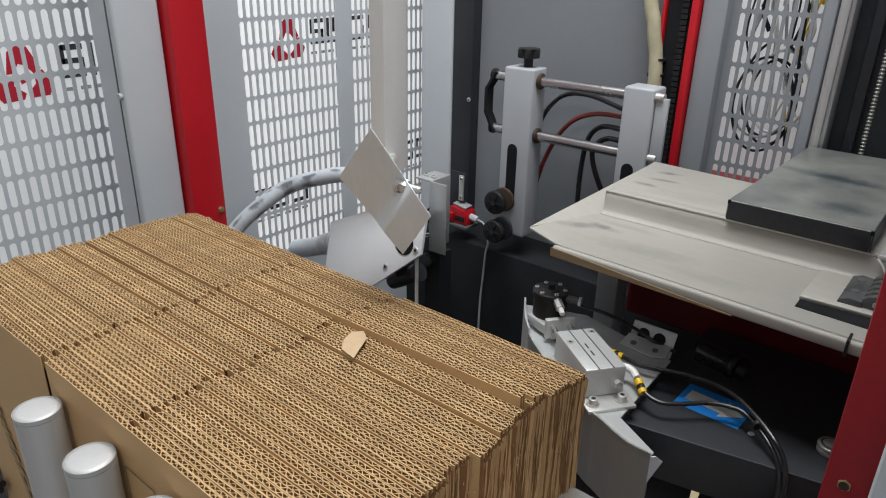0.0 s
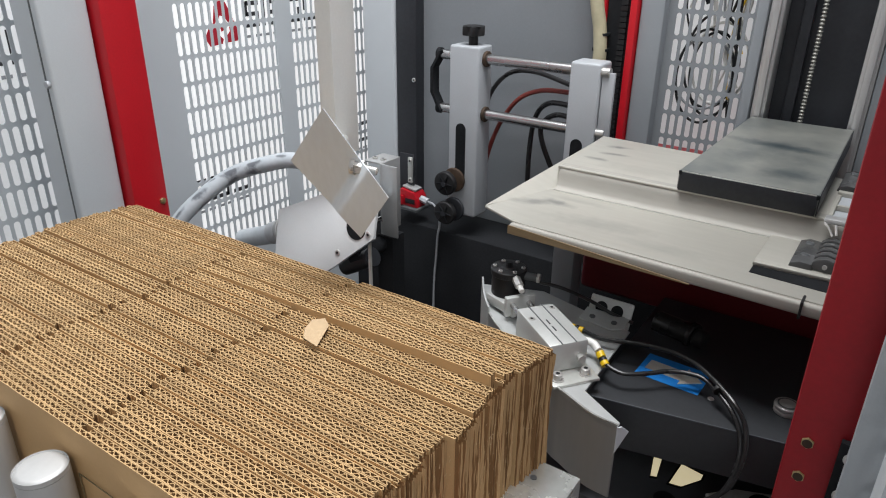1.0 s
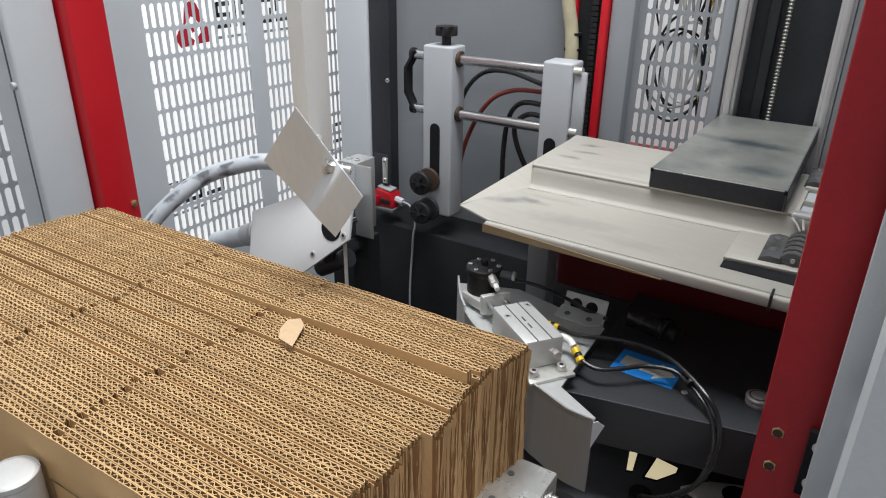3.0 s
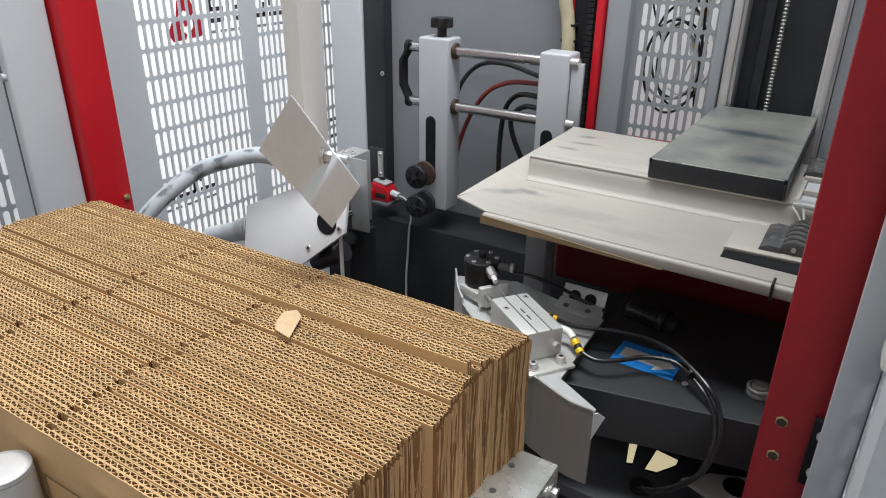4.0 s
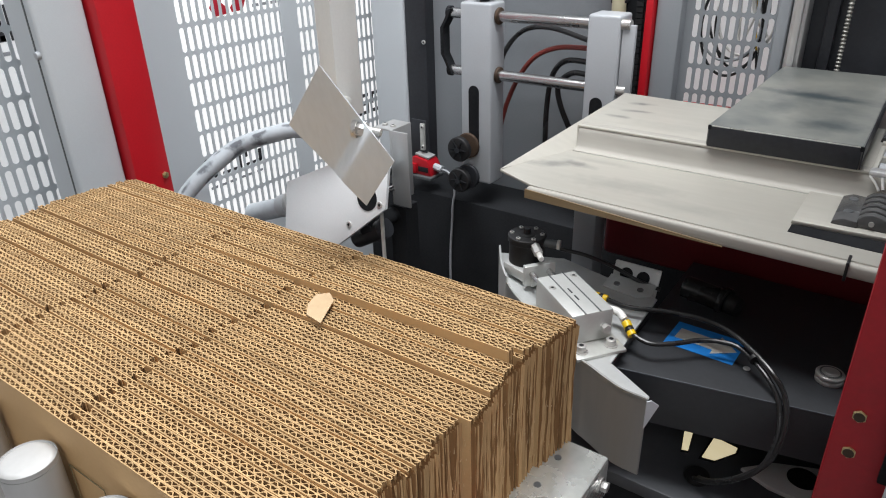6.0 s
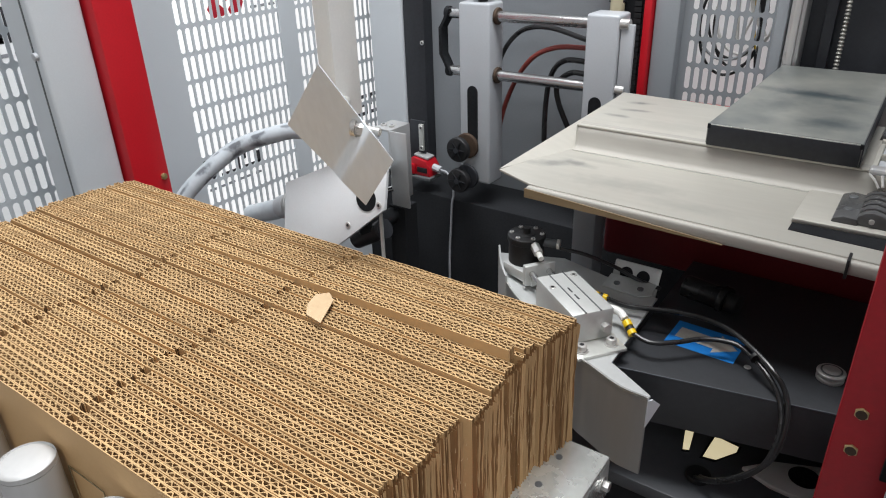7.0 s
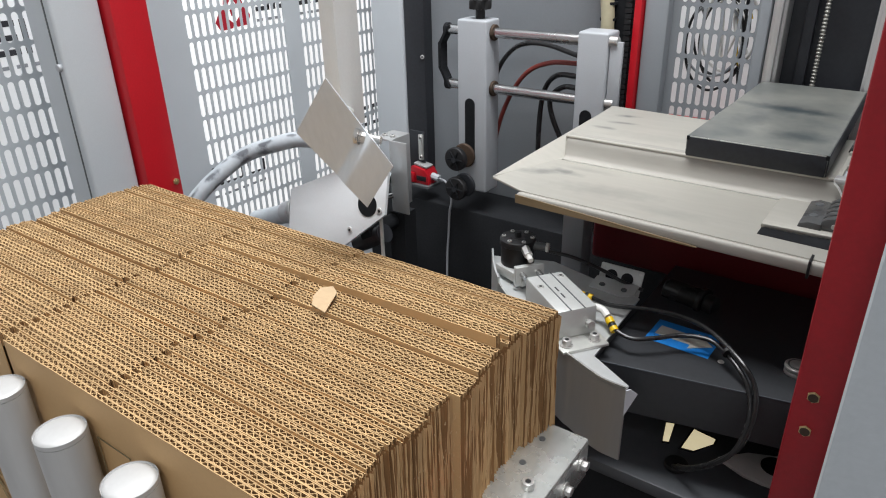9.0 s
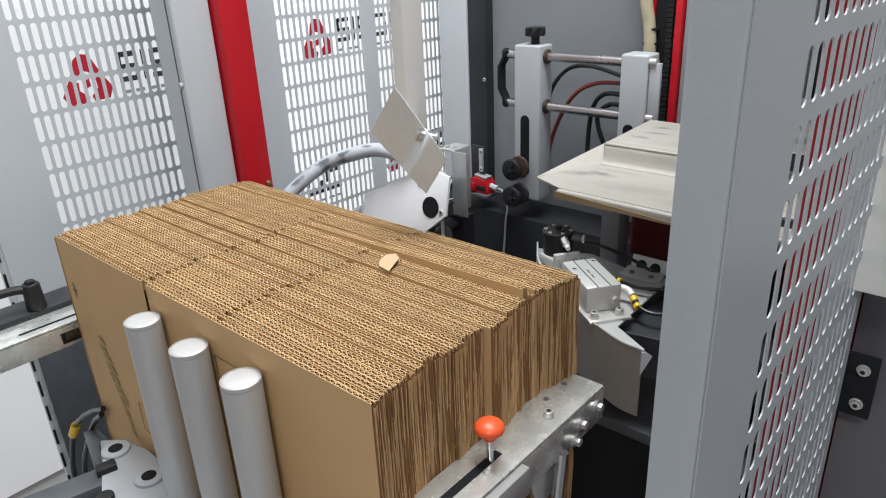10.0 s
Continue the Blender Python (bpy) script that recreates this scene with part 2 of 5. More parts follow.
def box(bm, x0, x1, y0, y1, z0, z1, bevel=0.0, m=None, segs=2):
    r = bmesh.ops.create_cube(bm, size=1)
    vs = r["verts"]
    bmesh.ops.scale(bm, verts=vs, vec=(abs(x1 - x0), abs(y1 - y0), abs(z1 - z0)))
    bmesh.ops.translate(bm, verts=vs, vec=((x0 + x1) / 2, (y0 + y1) / 2, (z0 + z1) / 2))
    if m is not None:
        bmesh.ops.transform(bm, matrix=m, verts=vs)
    if bevel:
        es = list({e for v in vs for e in v.link_edges})
        bmesh.ops.bevel(bm, geom=es, offset=bevel, segments=segs, affect="EDGES", profile=0.5)
    return bm


def B(*a, **k):
    return box(bmesh.new(), *a, **k)


def rod(bm, p, q, r, seg=20, r2=None, bevel=0.0):
    p, q = Vector(p), Vector(q)
    d = q - p
    m = Matrix.Translation((p + q) / 2) @ d.to_track_quat("Z", "Y").to_matrix().to_4x4()
    o = bmesh.ops.create_cone(bm, cap_ends=True, segments=seg, radius1=r, radius2=r if r2 is None else r2, depth=d.length, matrix=m)
    if bevel:
        es = [e for e in {e for v in o["verts"] for e in v.link_edges} if any(len(f.verts) > 4 for f in e.link_faces)]
        bmesh.ops.bevel(bm, geom=es, offset=bevel, segments=3, affect="EDGES", profile=0.5)
    return bm


def R(*a, **k):
    return rod(bmesh.new(), *a, **k)


def prism(bm, pts, lo, hi, axis="z", bevel=0.0, m=None):
    """A plate from a polygon in the plane across axis."""
    def at(p, h):
        return {"z": (p[0], p[1], h), "y": (p[0], h, p[1]), "x": (h, p[0], p[1])}[axis]
    a = [bm.verts.new(at(p, lo)) for p in pts]
    b = [bm.verts.new(at(p, hi)) for p in pts]
    n = len(pts)
    fs = [bm.faces.new(a), bm.faces.new(b)] + [bm.faces.new((a[i], a[(i + 1) % n], b[(i + 1) % n], b[i])) for i in range(n)]
    if m is not None:
        bmesh.ops.transform(bm, matrix=m, verts=a + b)
    if bevel:
        es = list({e for f in fs[:2] for e in f.edges})
        bmesh.ops.bevel(bm, geom=es, offset=bevel, segments=2, affect="EDGES", profile=0.5)
    return bm


def P(*a, **k):
    return prism(bmesh.new(), *a, **k)


def smooth_points(pts, steps=8):
    """Catmull-Rom through the points."""
    v = [Vector(p) for p in pts]
    v = [2 * v[0] - v[1]] + v + [2 * v[-1] - v[-2]]
    out = []
    for i in range(1, len(v) - 2):
        a, b, c, d = v[i - 1], v[i], v[i + 1], v[i + 2]
        for k in range(steps):
            t = k / steps
            out.append(0.5 * (2 * b + (c - a) * t + (2 * a - 5 * b + 4 * c - d) * t * t + (3 * b - a - 3 * c + d) * t ** 3))
    out.append(v[-2])
    return out


def hose(bm, pts, r, seg=10, steps=8, wave=0.0, pitch=0.0):
    line = smooth_points(pts, steps)
    rings, up, run = [], Vector((0.3, 0.2, 1)).normalized(), 0.0
    for i, p in enumerate(line):
        t = (line[min(i + 1, len(line) - 1)] - line[max(i - 1, 0)]).normalized()
        side = t.cross(up)
        side = side.normalized() if side.length > 1e-4 else Vector((1, 0, 0))
        up = side.cross(t).normalized()
        if i:
            run += (p - line[i - 1]).length
        rr = r + (wave * math.sin(run / pitch * 2 * math.pi) if pitch else 0)
        rings.append([bm.verts.new(p + rr * (math.cos(a) * side + math.sin(a) * up)) for a in (2 * math.pi * k / seg for k in range(seg))])
    for a, b in zip(rings, rings[1:]):
        for k in range(seg):
            bm.faces.new((a[k], a[(k + 1) % seg], b[(k + 1) % seg], b[k]))
    bm.faces.new(rings[0])
    bm.faces.new(rings[-1])
    return bm


def H(*a, **k):
    return hose(bmesh.new(), *a, **k)


def hexagon(bm, p, q, r):
    return rod(bm, p, q, r, seg=6, bevel=r * 0.08)


def screw_head(bm, p, n, r, h):
    """A socket cap screw: a round head with a dark hexagon laid on for the socket's shade."""
    p, n = Vector(p), Vector(n).normalized()
    rod(bm, p, p + n * h, r, seg=18, bevel=r * 0.12)
    m = Matrix.Translation(p + n * (h + 0.0002)) @ n.to_track_quat("Z", "Y").to_matrix().to_4x4()
    socket = bm.faces.new([bm.verts.new(m @ Vector((r * 0.52 * math.cos(a), r * 0.52 * math.sin(a), 0))) for a in (k * math.pi / 3 for k in range(6))])
    socket.material_index = 1
    return bm


def washer(bm, p, n, r, h):
    p, n = Vector(p), Vector(n).normalized()
    return rod(bm, p, p + n * h, r, seg=18)


def slot_sheet(u0, u1, v0, v1, cu, cv, su, sv, thick, margin):
    """A sheet in (u, v) with rows of upright round-ended slots cut through it, thick deep along w."""
    bm = bmesh.new()
    nu, nv = max(1, round((u1 - u0 - margin[0] - margin[1]) / cu)), max(1, int((v1 - v0 - margin[2] - margin[3]) / cv))
    a0, b0 = u0 + margin[0], v0 + margin[2]
    a1, b1 = a0 + nu * cu, b0 + nv * cv

    def quad(p, q, r, s):
        for w in (0, thick):
            bm.faces.new([bm.verts.new((*c, w)) for c in (p, q, r, s)])
    quad((u0, v0), (a0, v0), (a0, v1), (u0, v1))
    quad((a1, v0), (u1, v0), (u1, v1), (a1, v1))
    quad((a0, v0), (a1, v0), (a1, b0), (a0, b0))
    quad((a0, b1), (a1, b1), (a1, v1), (a0, v1))
    for p, q in (((u0, v0), (u1, v0)), ((u1, v0), (u1, v1)), ((u1, v1), (u0, v1)), ((u0, v1), (u0, v0))):
        bm.faces.new([bm.verts.new((*c, w)) for c, w in ((p, 0), (q, 0), (q, thick), (p, thick))])
    r, half = su / 2, sv / 2 - su / 2
    arc = [(-r * math.cos(t), half + r * math.sin(t)) for t in (k * math.pi / 8 for k in range(9))]
    left = [p for p in arc if p[0] <= 1e-9]
    for i in range(nu):
        for j in range(nv):
            cx, cy = a0 + (i + 0.5) * cu, b0 + (j + 0.5) * cv
            bottom = [(p[0], -p[1]) for p in reversed(left)]
            halfring = bottom + left
            for sx in (1, -1):
                poly = [(cx + sx * x, cy + y) for x, y in halfring] + [(cx, cy + cv / 2), (cx - sx * cu / 2, cy + cv / 2),
                                                                        (cx - sx * cu / 2, cy - cv / 2), (cx, cy - cv / 2)]
                for w in (0, thick):
                    bm.faces.new([bm.verts.new((*c, w)) for c in poly])
                rim = [(cx + sx * x, cy + y) for x, y in halfring]
                for p, q in zip(rim, rim[1:]):
                    bm.faces.new([bm.verts.new((*c, w)) for c, w in ((p, 0), (q, 0), (q, thick), (p, thick))])
    bmesh.ops.remove_doubles(bm, verts=bm.verts[:], dist=1e-5)
    return bm


def placed(bm, m):
    bmesh.ops.transform(bm, matrix=m, verts=bm.verts[:])
    return bm


# (u, v, w) -> (y, z, x) for sheets across x, and (x, z, y) for sheets across y
ACROSS_X = Matrix(((0, 0, 1, 0), (1, 0, 0, 0), (0, 1, 0, 0), (0, 0, 0, 1)))
ACROSS_Y = Matrix(((1, 0, 0, 0), (0, 0, 1, 0), (0, 1, 0, 0), (0, 0, 0, 1)))

# ---- room ----
structure("floor", B(-2.6, 3.0, -3.0, 4.2, -0.1, 0.0), FLOORMAT, "pale coated factory floor", "floor")
structure("wall_west", B(-2.7, -2.5, -3.0, 4.2, 0, 3.6), ROOM, "bright white room wall behind the guards", "wall")
# white wall made to glow so the guard slots read bright
glow = bpy.data.materials.new("glowing_white_wall")
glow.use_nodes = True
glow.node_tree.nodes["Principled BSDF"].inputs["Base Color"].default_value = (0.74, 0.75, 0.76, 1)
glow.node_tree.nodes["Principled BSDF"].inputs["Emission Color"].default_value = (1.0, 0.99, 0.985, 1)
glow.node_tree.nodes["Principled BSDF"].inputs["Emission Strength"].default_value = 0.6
structure("backdrop_1", B(-2.04, -2.005, 1.302, 2.6, 0.02, 2.4), glow, "white wall beyond the guards, given its own glow", "backdrop")
# same wall with less glow, for the dimmer slots of the guard door
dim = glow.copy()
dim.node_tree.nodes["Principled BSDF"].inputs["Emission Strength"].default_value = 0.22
structure("backdrop_2", B(-2.04, -2.005, -0.3, 1.30, 0.02, 2.4), dim, "white wall beyond the guard door, given a weaker glow", "backdrop")
# faint glow added to the cabinet wall to brighten the back door's slots
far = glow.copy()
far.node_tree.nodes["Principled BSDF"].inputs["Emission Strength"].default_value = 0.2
structure("backdrop_3", B(-0.66, 0.1, 1.88, 1.9, 0.0, 2.095), far, "pale cabinet wall behind the perforated back door, given a glow", "backdrop")

structure("beam_5", B(-0.62, -0.40, 1.66, 1.74, 0.6, 0.985, bevel=0.004), RED, "red painted beam behind the perforated door", "beam")
structure("wall_north", B(-2.5, 3.0, 4.0, 4.2, 0, 3.6), ROOM, "white room wall behind the machine", "wall")
structure("wall_east", B(2.8, 3.0, -3.0, 4.0, 0, 3.6), ROOMGREY, "grey room wall", "wall")
structure("wall_south", B(-2.5, 2.8, -3.0, -2.8, 0, 3.6), ROOMGREY, "grey room wall", "wall")
structure("ceiling", B(-2.7, 3.0, -3.0, 4.2, 3.6, 3.7), ROOMGREY, "grey room ceiling", "ceiling")

# ---- machine frame: posts, guards, back wall ----
GUARD = dict(cu=0.0183, cv=0.0548, su=0.0118, sv=0.0475)


def logo(y, z, x, s, parent):
    """A red three-part mark, a row of black blocks and a thin grey row under it."""
    for pts in (((-0.34, 0.04), (-0.24, 0.62), (-0.05, 0.80), (0.20, 0.74), (0.44, 0.14), (0.28, -0.02), (0.10, 0.24), (-0.05, 0.30), (-0.18, 0.06)),
                ((-0.68, -0.40), (-0.44, 0.06), (-0.20, -0.04), (-0.22, -0.28), (0.01, -0.50), (-0.05, -0.66), (-0.52, -0.70)),
                ((0.68, -0.30), (0.46, 0.10), (0.25, 0.0), (0.27, -0.26), (0.07, -0.48), (0.12, -0.64), (0.54, -0.62)),
                ((-0.10, -0.04), (0.08, 0.06), (0.10, -0.18), (-0.05, -0.25))):
        part("printed_mark", P([(y + 1.15 * s * a, z + s * b) for a, b in pts], x, x + 0.0006, "x"), INKRED, parent, "red printed mark")
    a = y + 1.06 * s
    for k, w in enumerate((0.66, 0.16, 0.66, 0.9, 0.85)):
        if w < 0.2:
            part("printed_bar", B(x, x + 0.0006, a, a + s * w, z - s * 0.22, z + s * 0.70), INKBLACK, parent, "black printed bar")
            a += s * (w + 0.14)
            continue
        for u0, u1, z0, z1 in ((0.08, 1.0, 0.54, 0.70), (0.08, 1.0, 0.17, 0.32), (0.0, 1.0, -0.22, -0.06), (0.0, 0.2, 0.17, 0.68), (0.8, 1.0, -0.20, 0.32)):
            if k > 2 and z0 == 0.17 and u1 > 0.5:
                continue
            part("printed_bar", B(x, x + 0.0006, a + s * w * u0, a + s * w * u1, z + s * z0, z + s * z1), INKBLACK, parent, "black printed bar")
        a += s * (w + 0.14)
    for k in range(9):
        a = y + s * (1.06 + k * 0.43)
        part("printed_bar", B(x, x + 0.0006, a, a + s * 0.3, z - s * 0.58, z - s * 0.48), INKGREY, parent, "thin grey printed bar")


def guard_panel(x, y0, y1, z0, z1, margin, label):
    g = thing("machine_guard", label, "machine guard", (x, y0, z0), "perforated guards")
    part("perforated_sheet", placed(slot_sheet(y0, y1, z0, z1, thick=0.002, margin=margin, **GUARD), Matrix.Translation((x, 0, 0)) @ ACROSS_X), GREY, g, smooth=False)
    return g


XG = -1.402
g1 = guard_panel(XG, 0.37, 0.795, 0.0, 1.95, (0.1095, 0.041, 0.5151, 0.06), "grey perforated guard door with a red and black print")
part("frame_rail", B(XG - 0.002, XG + 0.03, 0.775, 0.80, 0.0, 1.95, bevel=0.005), GREY, g1)
part("frame_rail", B(XG - 0.02, XG - 0.0002, 0.36, 0.385, 0.0, 1.95, bevel=0.004), GREY, g1)
for k in range(18):
    part("hinge_pin", B(XG - 0.0, XG + 0.004, 0.3585, 0.3625, 0.2 + k * 0.06, 0.235 + k * 0.06), BLACK, g1)
g2 = guard_panel(XG, 0.88, 1.352, 0.0, 1.95, (0.1695, 0.0245, 0.7461, 0.06), "grey perforated guard panel with a red and black print")
for y0, y1 in ((0.88, 0.896), (1.334, 1.350)):
    part("frame_rail", B(XG - 0.02, XG - 0.0003, y0, y1, 0.0, 1.95, bevel=0.003), GREY, g2)
g3 = guard_panel(XG, 1.352, 1.76, 0.0, 1.95, (0.017, 0.116, 0.7461, 0.06), "grey perforated guard panel next to the corner")
for y, z in ((0.836, 1.135), (1.655, 1.152), (1.265, 0.615), (2.02, 0.645)):
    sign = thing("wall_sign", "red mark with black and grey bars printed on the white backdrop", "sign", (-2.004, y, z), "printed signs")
    logo(y, z, -2.0045, 0.09, sign)
part("frame_rail", B(XG - 0.02, XG - 0.0003, 1.352, 1.364, 0.0, 1.95, bevel=0.003), GREY, g3)
part("lower_sheet", B(XG + 0.0022, XG + 0.005, 0.372, 0.773, 0.0, 0.71, bevel=0.001), SLATE, g1, "darker slate sheet over the lower guard")

post = structure("post_1", B(-1.262, -1.2, 0.781, 0.847, 0.0, 2.1, bevel=0.005), RED, "bright red square machine post", "post")
tube = structure("post_2", B(-1.30, -1.222, 0.698, 0.777, 0.0, 2.1, bevel=0.005, segs=3), GREY, "grey guard tube beside the red post", "post")
part("buffer", R((-1.232, 0.6985, 1.208), (-1.232, 0.692, 1.208), 0.006, seg=16, bevel=0.001), LIGHTGREY, tube, "small grey rubber buffer")
# dark strip drawn in for the shaded gap between panel and tube
part("seam_strip", B(-1.2400, -1.2370, 0.6966, 0.6978, 0.0, 2.1), DARKPLATE, tube, "thin dark strip for the gap beside the guard panel")
# added to close the gap the camera sees between tube and red post
structure("gap_filler", B(-1.32, -1.263, 0.76, 0.86, 0.0, 2.1, bevel=0.003), GREY, "grey filler strip behind the red post", "post")
bolt_places = [(-1.2, 0.834, 0.985), (-1.2, 0.806, 0.972)]
for p in bolt_places:
    b = bmesh.new()
    hexagon(b, p, (p[0] + 0.004, p[1], p[2]), 0.006)
    rod(b, (p[0] + 0.004, p[1], p[2]), (p[0] + 0.006, p[1], p[2]), 0.003)
    part("bolt", b, BRASSY, post, "yellowed bolt head")
structure("post_3", B(-1.29, -1.192, 1.50, 1.6, 0.0, 2.1, bevel=0.008, segs=3), GREY, "grey corner tube of the machine", "post")
cp = structure("post_4", B(-1.19, -1.131, 1.505, 1.58, 0.0, 2.1, bevel=0.003), NAVY, "black corner post with small screws", "post")
for z in (1.103,):
    part("screw", screw_head(bmesh.new(), (-1.137, 1.505, z), (0, -1, 0), 0.005, 0.003), SCREW, cp)

structure("wall_back", B(-1.130, -0.682, 1.535, 1.56, 0.3, 1.72), WALLGREY, "grey painted sheet back wall of the machine", "wall")
structure("trim_1", B(-0.6245, -0.6095, 1.505, 1.57, 0.3, 1.72, bevel=0.003), RED, "bright red edge strip on the back wall", "trim")
structure("trim_2", B(-0.681, -0.6745, 1.508, 1.57, 0.3, 1.72, bevel=0.002), RED, "thin red edge strip beside the cable chain", "trim")
structure("post_5", B(-0.6085, -0.56, 1.515, 1.58, 0.3, 1.72, bevel=0.008), DIMGREY, "grey door jamb behind the table", "post")
gd = thing("guard_door", "grey perforated door in the back of the machine", "machine guard", (-0.5, 1.53, 0.5), "perforated guards")
part("perforated_sheet", placed(slot_sheet(-0.560, -0.400, 0.6, 1.72, 0.0160, 0.0478, 0.0100, 0.0415, 0.002, (0.012, 0.004, 0.362, 0.03)), Matrix.Translation((0, 1.54, 0)) @ ACROSS_Y), DIMGREY, gd, smooth=False)
structure("post_6", B(-0.399, -0.380, 1.51, 1.58, 0.3, 1.72, bevel=0.004), DIMGREY, "grey pillar beside the lift rails", "post")

# the lift: two rails, a black back panel and the lead screw
lift = thing("table_lift", "vertical lift with steel rails, black panel and lead screw", "machine lift", (-0.29, 1.55, 0.9))
part("back_panel", B(-0.379, -0.185, 1.56, 1.575, 0.4, 1.72), NAVY, lift)
for x in (-0.366, -0.207):
    b = bmesh.new()
    box(b, x - 0.012, x + 0.012, 1.515, 1.56, 0.4, 2.1, bevel=0.003)
    box(b, x - 0.006, x + 0.006, 1.505, 1.516, 0.4, 2.1, bevel=0.002)
    part("rail", b, RAILALU, lift, "bright aluminium guide rail")
part("cover", B(-0.330, -0.312, 1.545, 1.56, 0.4, 2.1, bevel=0.003), NAVY, lift)
b = bmesh.new()
hose(b, [(-0.295, 1.53, 0.9), (-0.295, 1.53, 1.3), (-0.295, 1.53, 1.8)], 0.0037, seg=10, steps=330, wave=0.0010, pitch=0.0062)
part("lead_screw", b, SPIRAL, lift, "threaded steel lead screw")
structure("wall_side", B(-0.194, 0.12, 1.515, 1.55, 0.3, 1.72), WALLGREY, "grey painted machine side sheet", "wall")

# dark base along the back
structure("beam_1", B(-1.25, -0.30, 1.40, 1.53, 0.3, 0.785, bevel=0.004), BLACK, "black painted base beam along the back", "beam")
# added out of view to shade the near post, door and lift
structure("light_block", B(-0.24, 0.35, 0.64, 1.6, 2.1, 2.13), GREY, "unseen grey sheet over the lift side that blocks lamp light", "roof")
# black block stands in for the dark cavity below
structure("dark_bed", B(-1.32, 0.2, 0.75, 1.40, 0.25, 0.45), BLACK, "black block for the unlit space under the mechanisms", "base")
structure("beam_3", B(-0.547, 0.05, 1.2, 1.24, 0.856, 1.035, bevel=0.008, segs=3), DEEPSHADERED, "red beam under the steel table, in a shade-darkened red", "beam")

# ---- the stack of flat cartons ----
LEN, TALL, FRONT, BACK, GAP = 0.694, 0.43, 0.273, 0.439, 0.0098
LINER, LAYER, FLUTE_PITCH, DEEP = 0.0009, 0.0053, 0.0079, 0.014
BOWS = ((0.0006, 0.4, 0.0003, 1.3), (0.0004, 2.1, 0.0004, 0.2), (-0.0005, 1.2, 0.0003, 2.6))


def bow(x, k):
    """How far a board lies out of straight at x along the stack."""
    a, p, b, q = BOWS[k]
    return a * math.sin(4.1 * x + p) + b * math.sin(11.3 * x + q)


def liner_mesh(start, length, front, k):
    """A flat paper sheet, a little warped, with a ragged top edge."""
    rnd = random.Random(17 * k + int(start * 100) + front)
    y0 = 0 if front else LAYER - LINER
    bm, prev = bmesh.new(), None
    count = max(6, int(length / 0.012))
    for i in range(count + 1):
        x = length * i / count
        y = y0 + bow(start + x, k) + rnd.uniform(-0.00012, 0.00012)
        zt = TALL + rnd.uniform(-0.0004, 0.0003)
        ring = [bm.verts.new(c) for c in ((x, y, 0), (x, y + LINER, 0), (x, y + LINER, zt), (x, y, zt))]
        if prev:
            for q in range(4):
                f = bm.faces.new((prev[q], prev[(q + 1) % 4], ring[(q + 1) % 4], ring[q]))
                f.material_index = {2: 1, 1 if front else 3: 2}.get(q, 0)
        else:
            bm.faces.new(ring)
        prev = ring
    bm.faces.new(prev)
    return finish(bm, "liner", [KRAFT, FLUTE, SHADEDMEDIUM])


# filler block under the fluting, coloured dark so the holes look deep
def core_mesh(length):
    return finish(B(0.005, length - 0.005, LINER + 0.001, LAYER - LINER - 0.001, 0.001, TALL - DEEP), "core", CORESHADE)


def wave_mesh(start, length, seed, phase, k):
    """The fluting between the liners, open at the top."""
    rnd = random.Random(seed)
    bm = bmesh.new()
    count = int(length / FLUTE_PITCH * 10)
    mid, amp = LAYER / 2, LAYER / 2 - LINER - 0.0003
    prev = None
    for i in range(count + 1):
        x = length * i / count
        w = math.sin(2 * math.pi * x / FLUTE_PITCH + phase + 0.5 * math.sin(x * 31 + seed) + 0.3 * math.sin(x * 77 + 2 * seed))
        w = math.copysign(abs(w) ** 0.8, w)
        y = mid + amp * w + bow(start + x, k)
        half = 0.00055 + rnd.uniform(-0.0001, 0.0002)
        zt = TALL + 0.0002 - rnd.uniform(0.0, 0.0009)
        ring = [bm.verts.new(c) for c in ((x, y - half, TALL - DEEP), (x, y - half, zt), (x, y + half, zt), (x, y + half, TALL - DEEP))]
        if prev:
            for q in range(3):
                # side faces take the shade-darkened paper, the cut edge stays pale
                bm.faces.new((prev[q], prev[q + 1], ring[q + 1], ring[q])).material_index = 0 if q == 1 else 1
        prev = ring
    return finish(bm, "fluting", [FLUTE, SHADEDMEDIUM])


def crease_mesh(side, seed):
    """The folded end of a blank: a rounded, fuzzy crease over both layers."""
    rnd = random.Random(seed)
    bm = bmesh.new()
    wide, prev = 2 * LAYER + 0.0004, None
    rows, cols = 44, 16
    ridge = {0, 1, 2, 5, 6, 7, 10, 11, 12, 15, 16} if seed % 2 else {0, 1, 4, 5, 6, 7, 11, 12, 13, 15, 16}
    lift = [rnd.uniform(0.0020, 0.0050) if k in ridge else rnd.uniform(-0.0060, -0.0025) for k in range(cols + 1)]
    for r in range(rows + 1):
        z = 0.002 + (TALL - 0.004) * r / rows
        ring = []
        for k in range(cols + 1):
            bulge = lift[k] * (0.8 + 0.2 * math.sin(r * 0.4 + k + seed)) + rnd.uniform(0, 0.0011)
            ring.append(bm.verts.new((side * bulge, wide * (k + rnd.uniform(-0.22, 0.22)) / cols, z)))
        if prev:
            for k in range(cols):
                f = bm.faces.new((prev[k], prev[k + 1], ring[k + 1], ring[k]))
                # ridge tips get the board tone, recessed faces the painted shade
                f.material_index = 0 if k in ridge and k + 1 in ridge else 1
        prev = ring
    return finish(bm, "crease", [FOLD, VALLEYSHADE])


seg = (FRONT - GAP / 2, LEN - FRONT - GAP / 2, BACK - GAP / 2, LEN - BACK - GAP / 2)
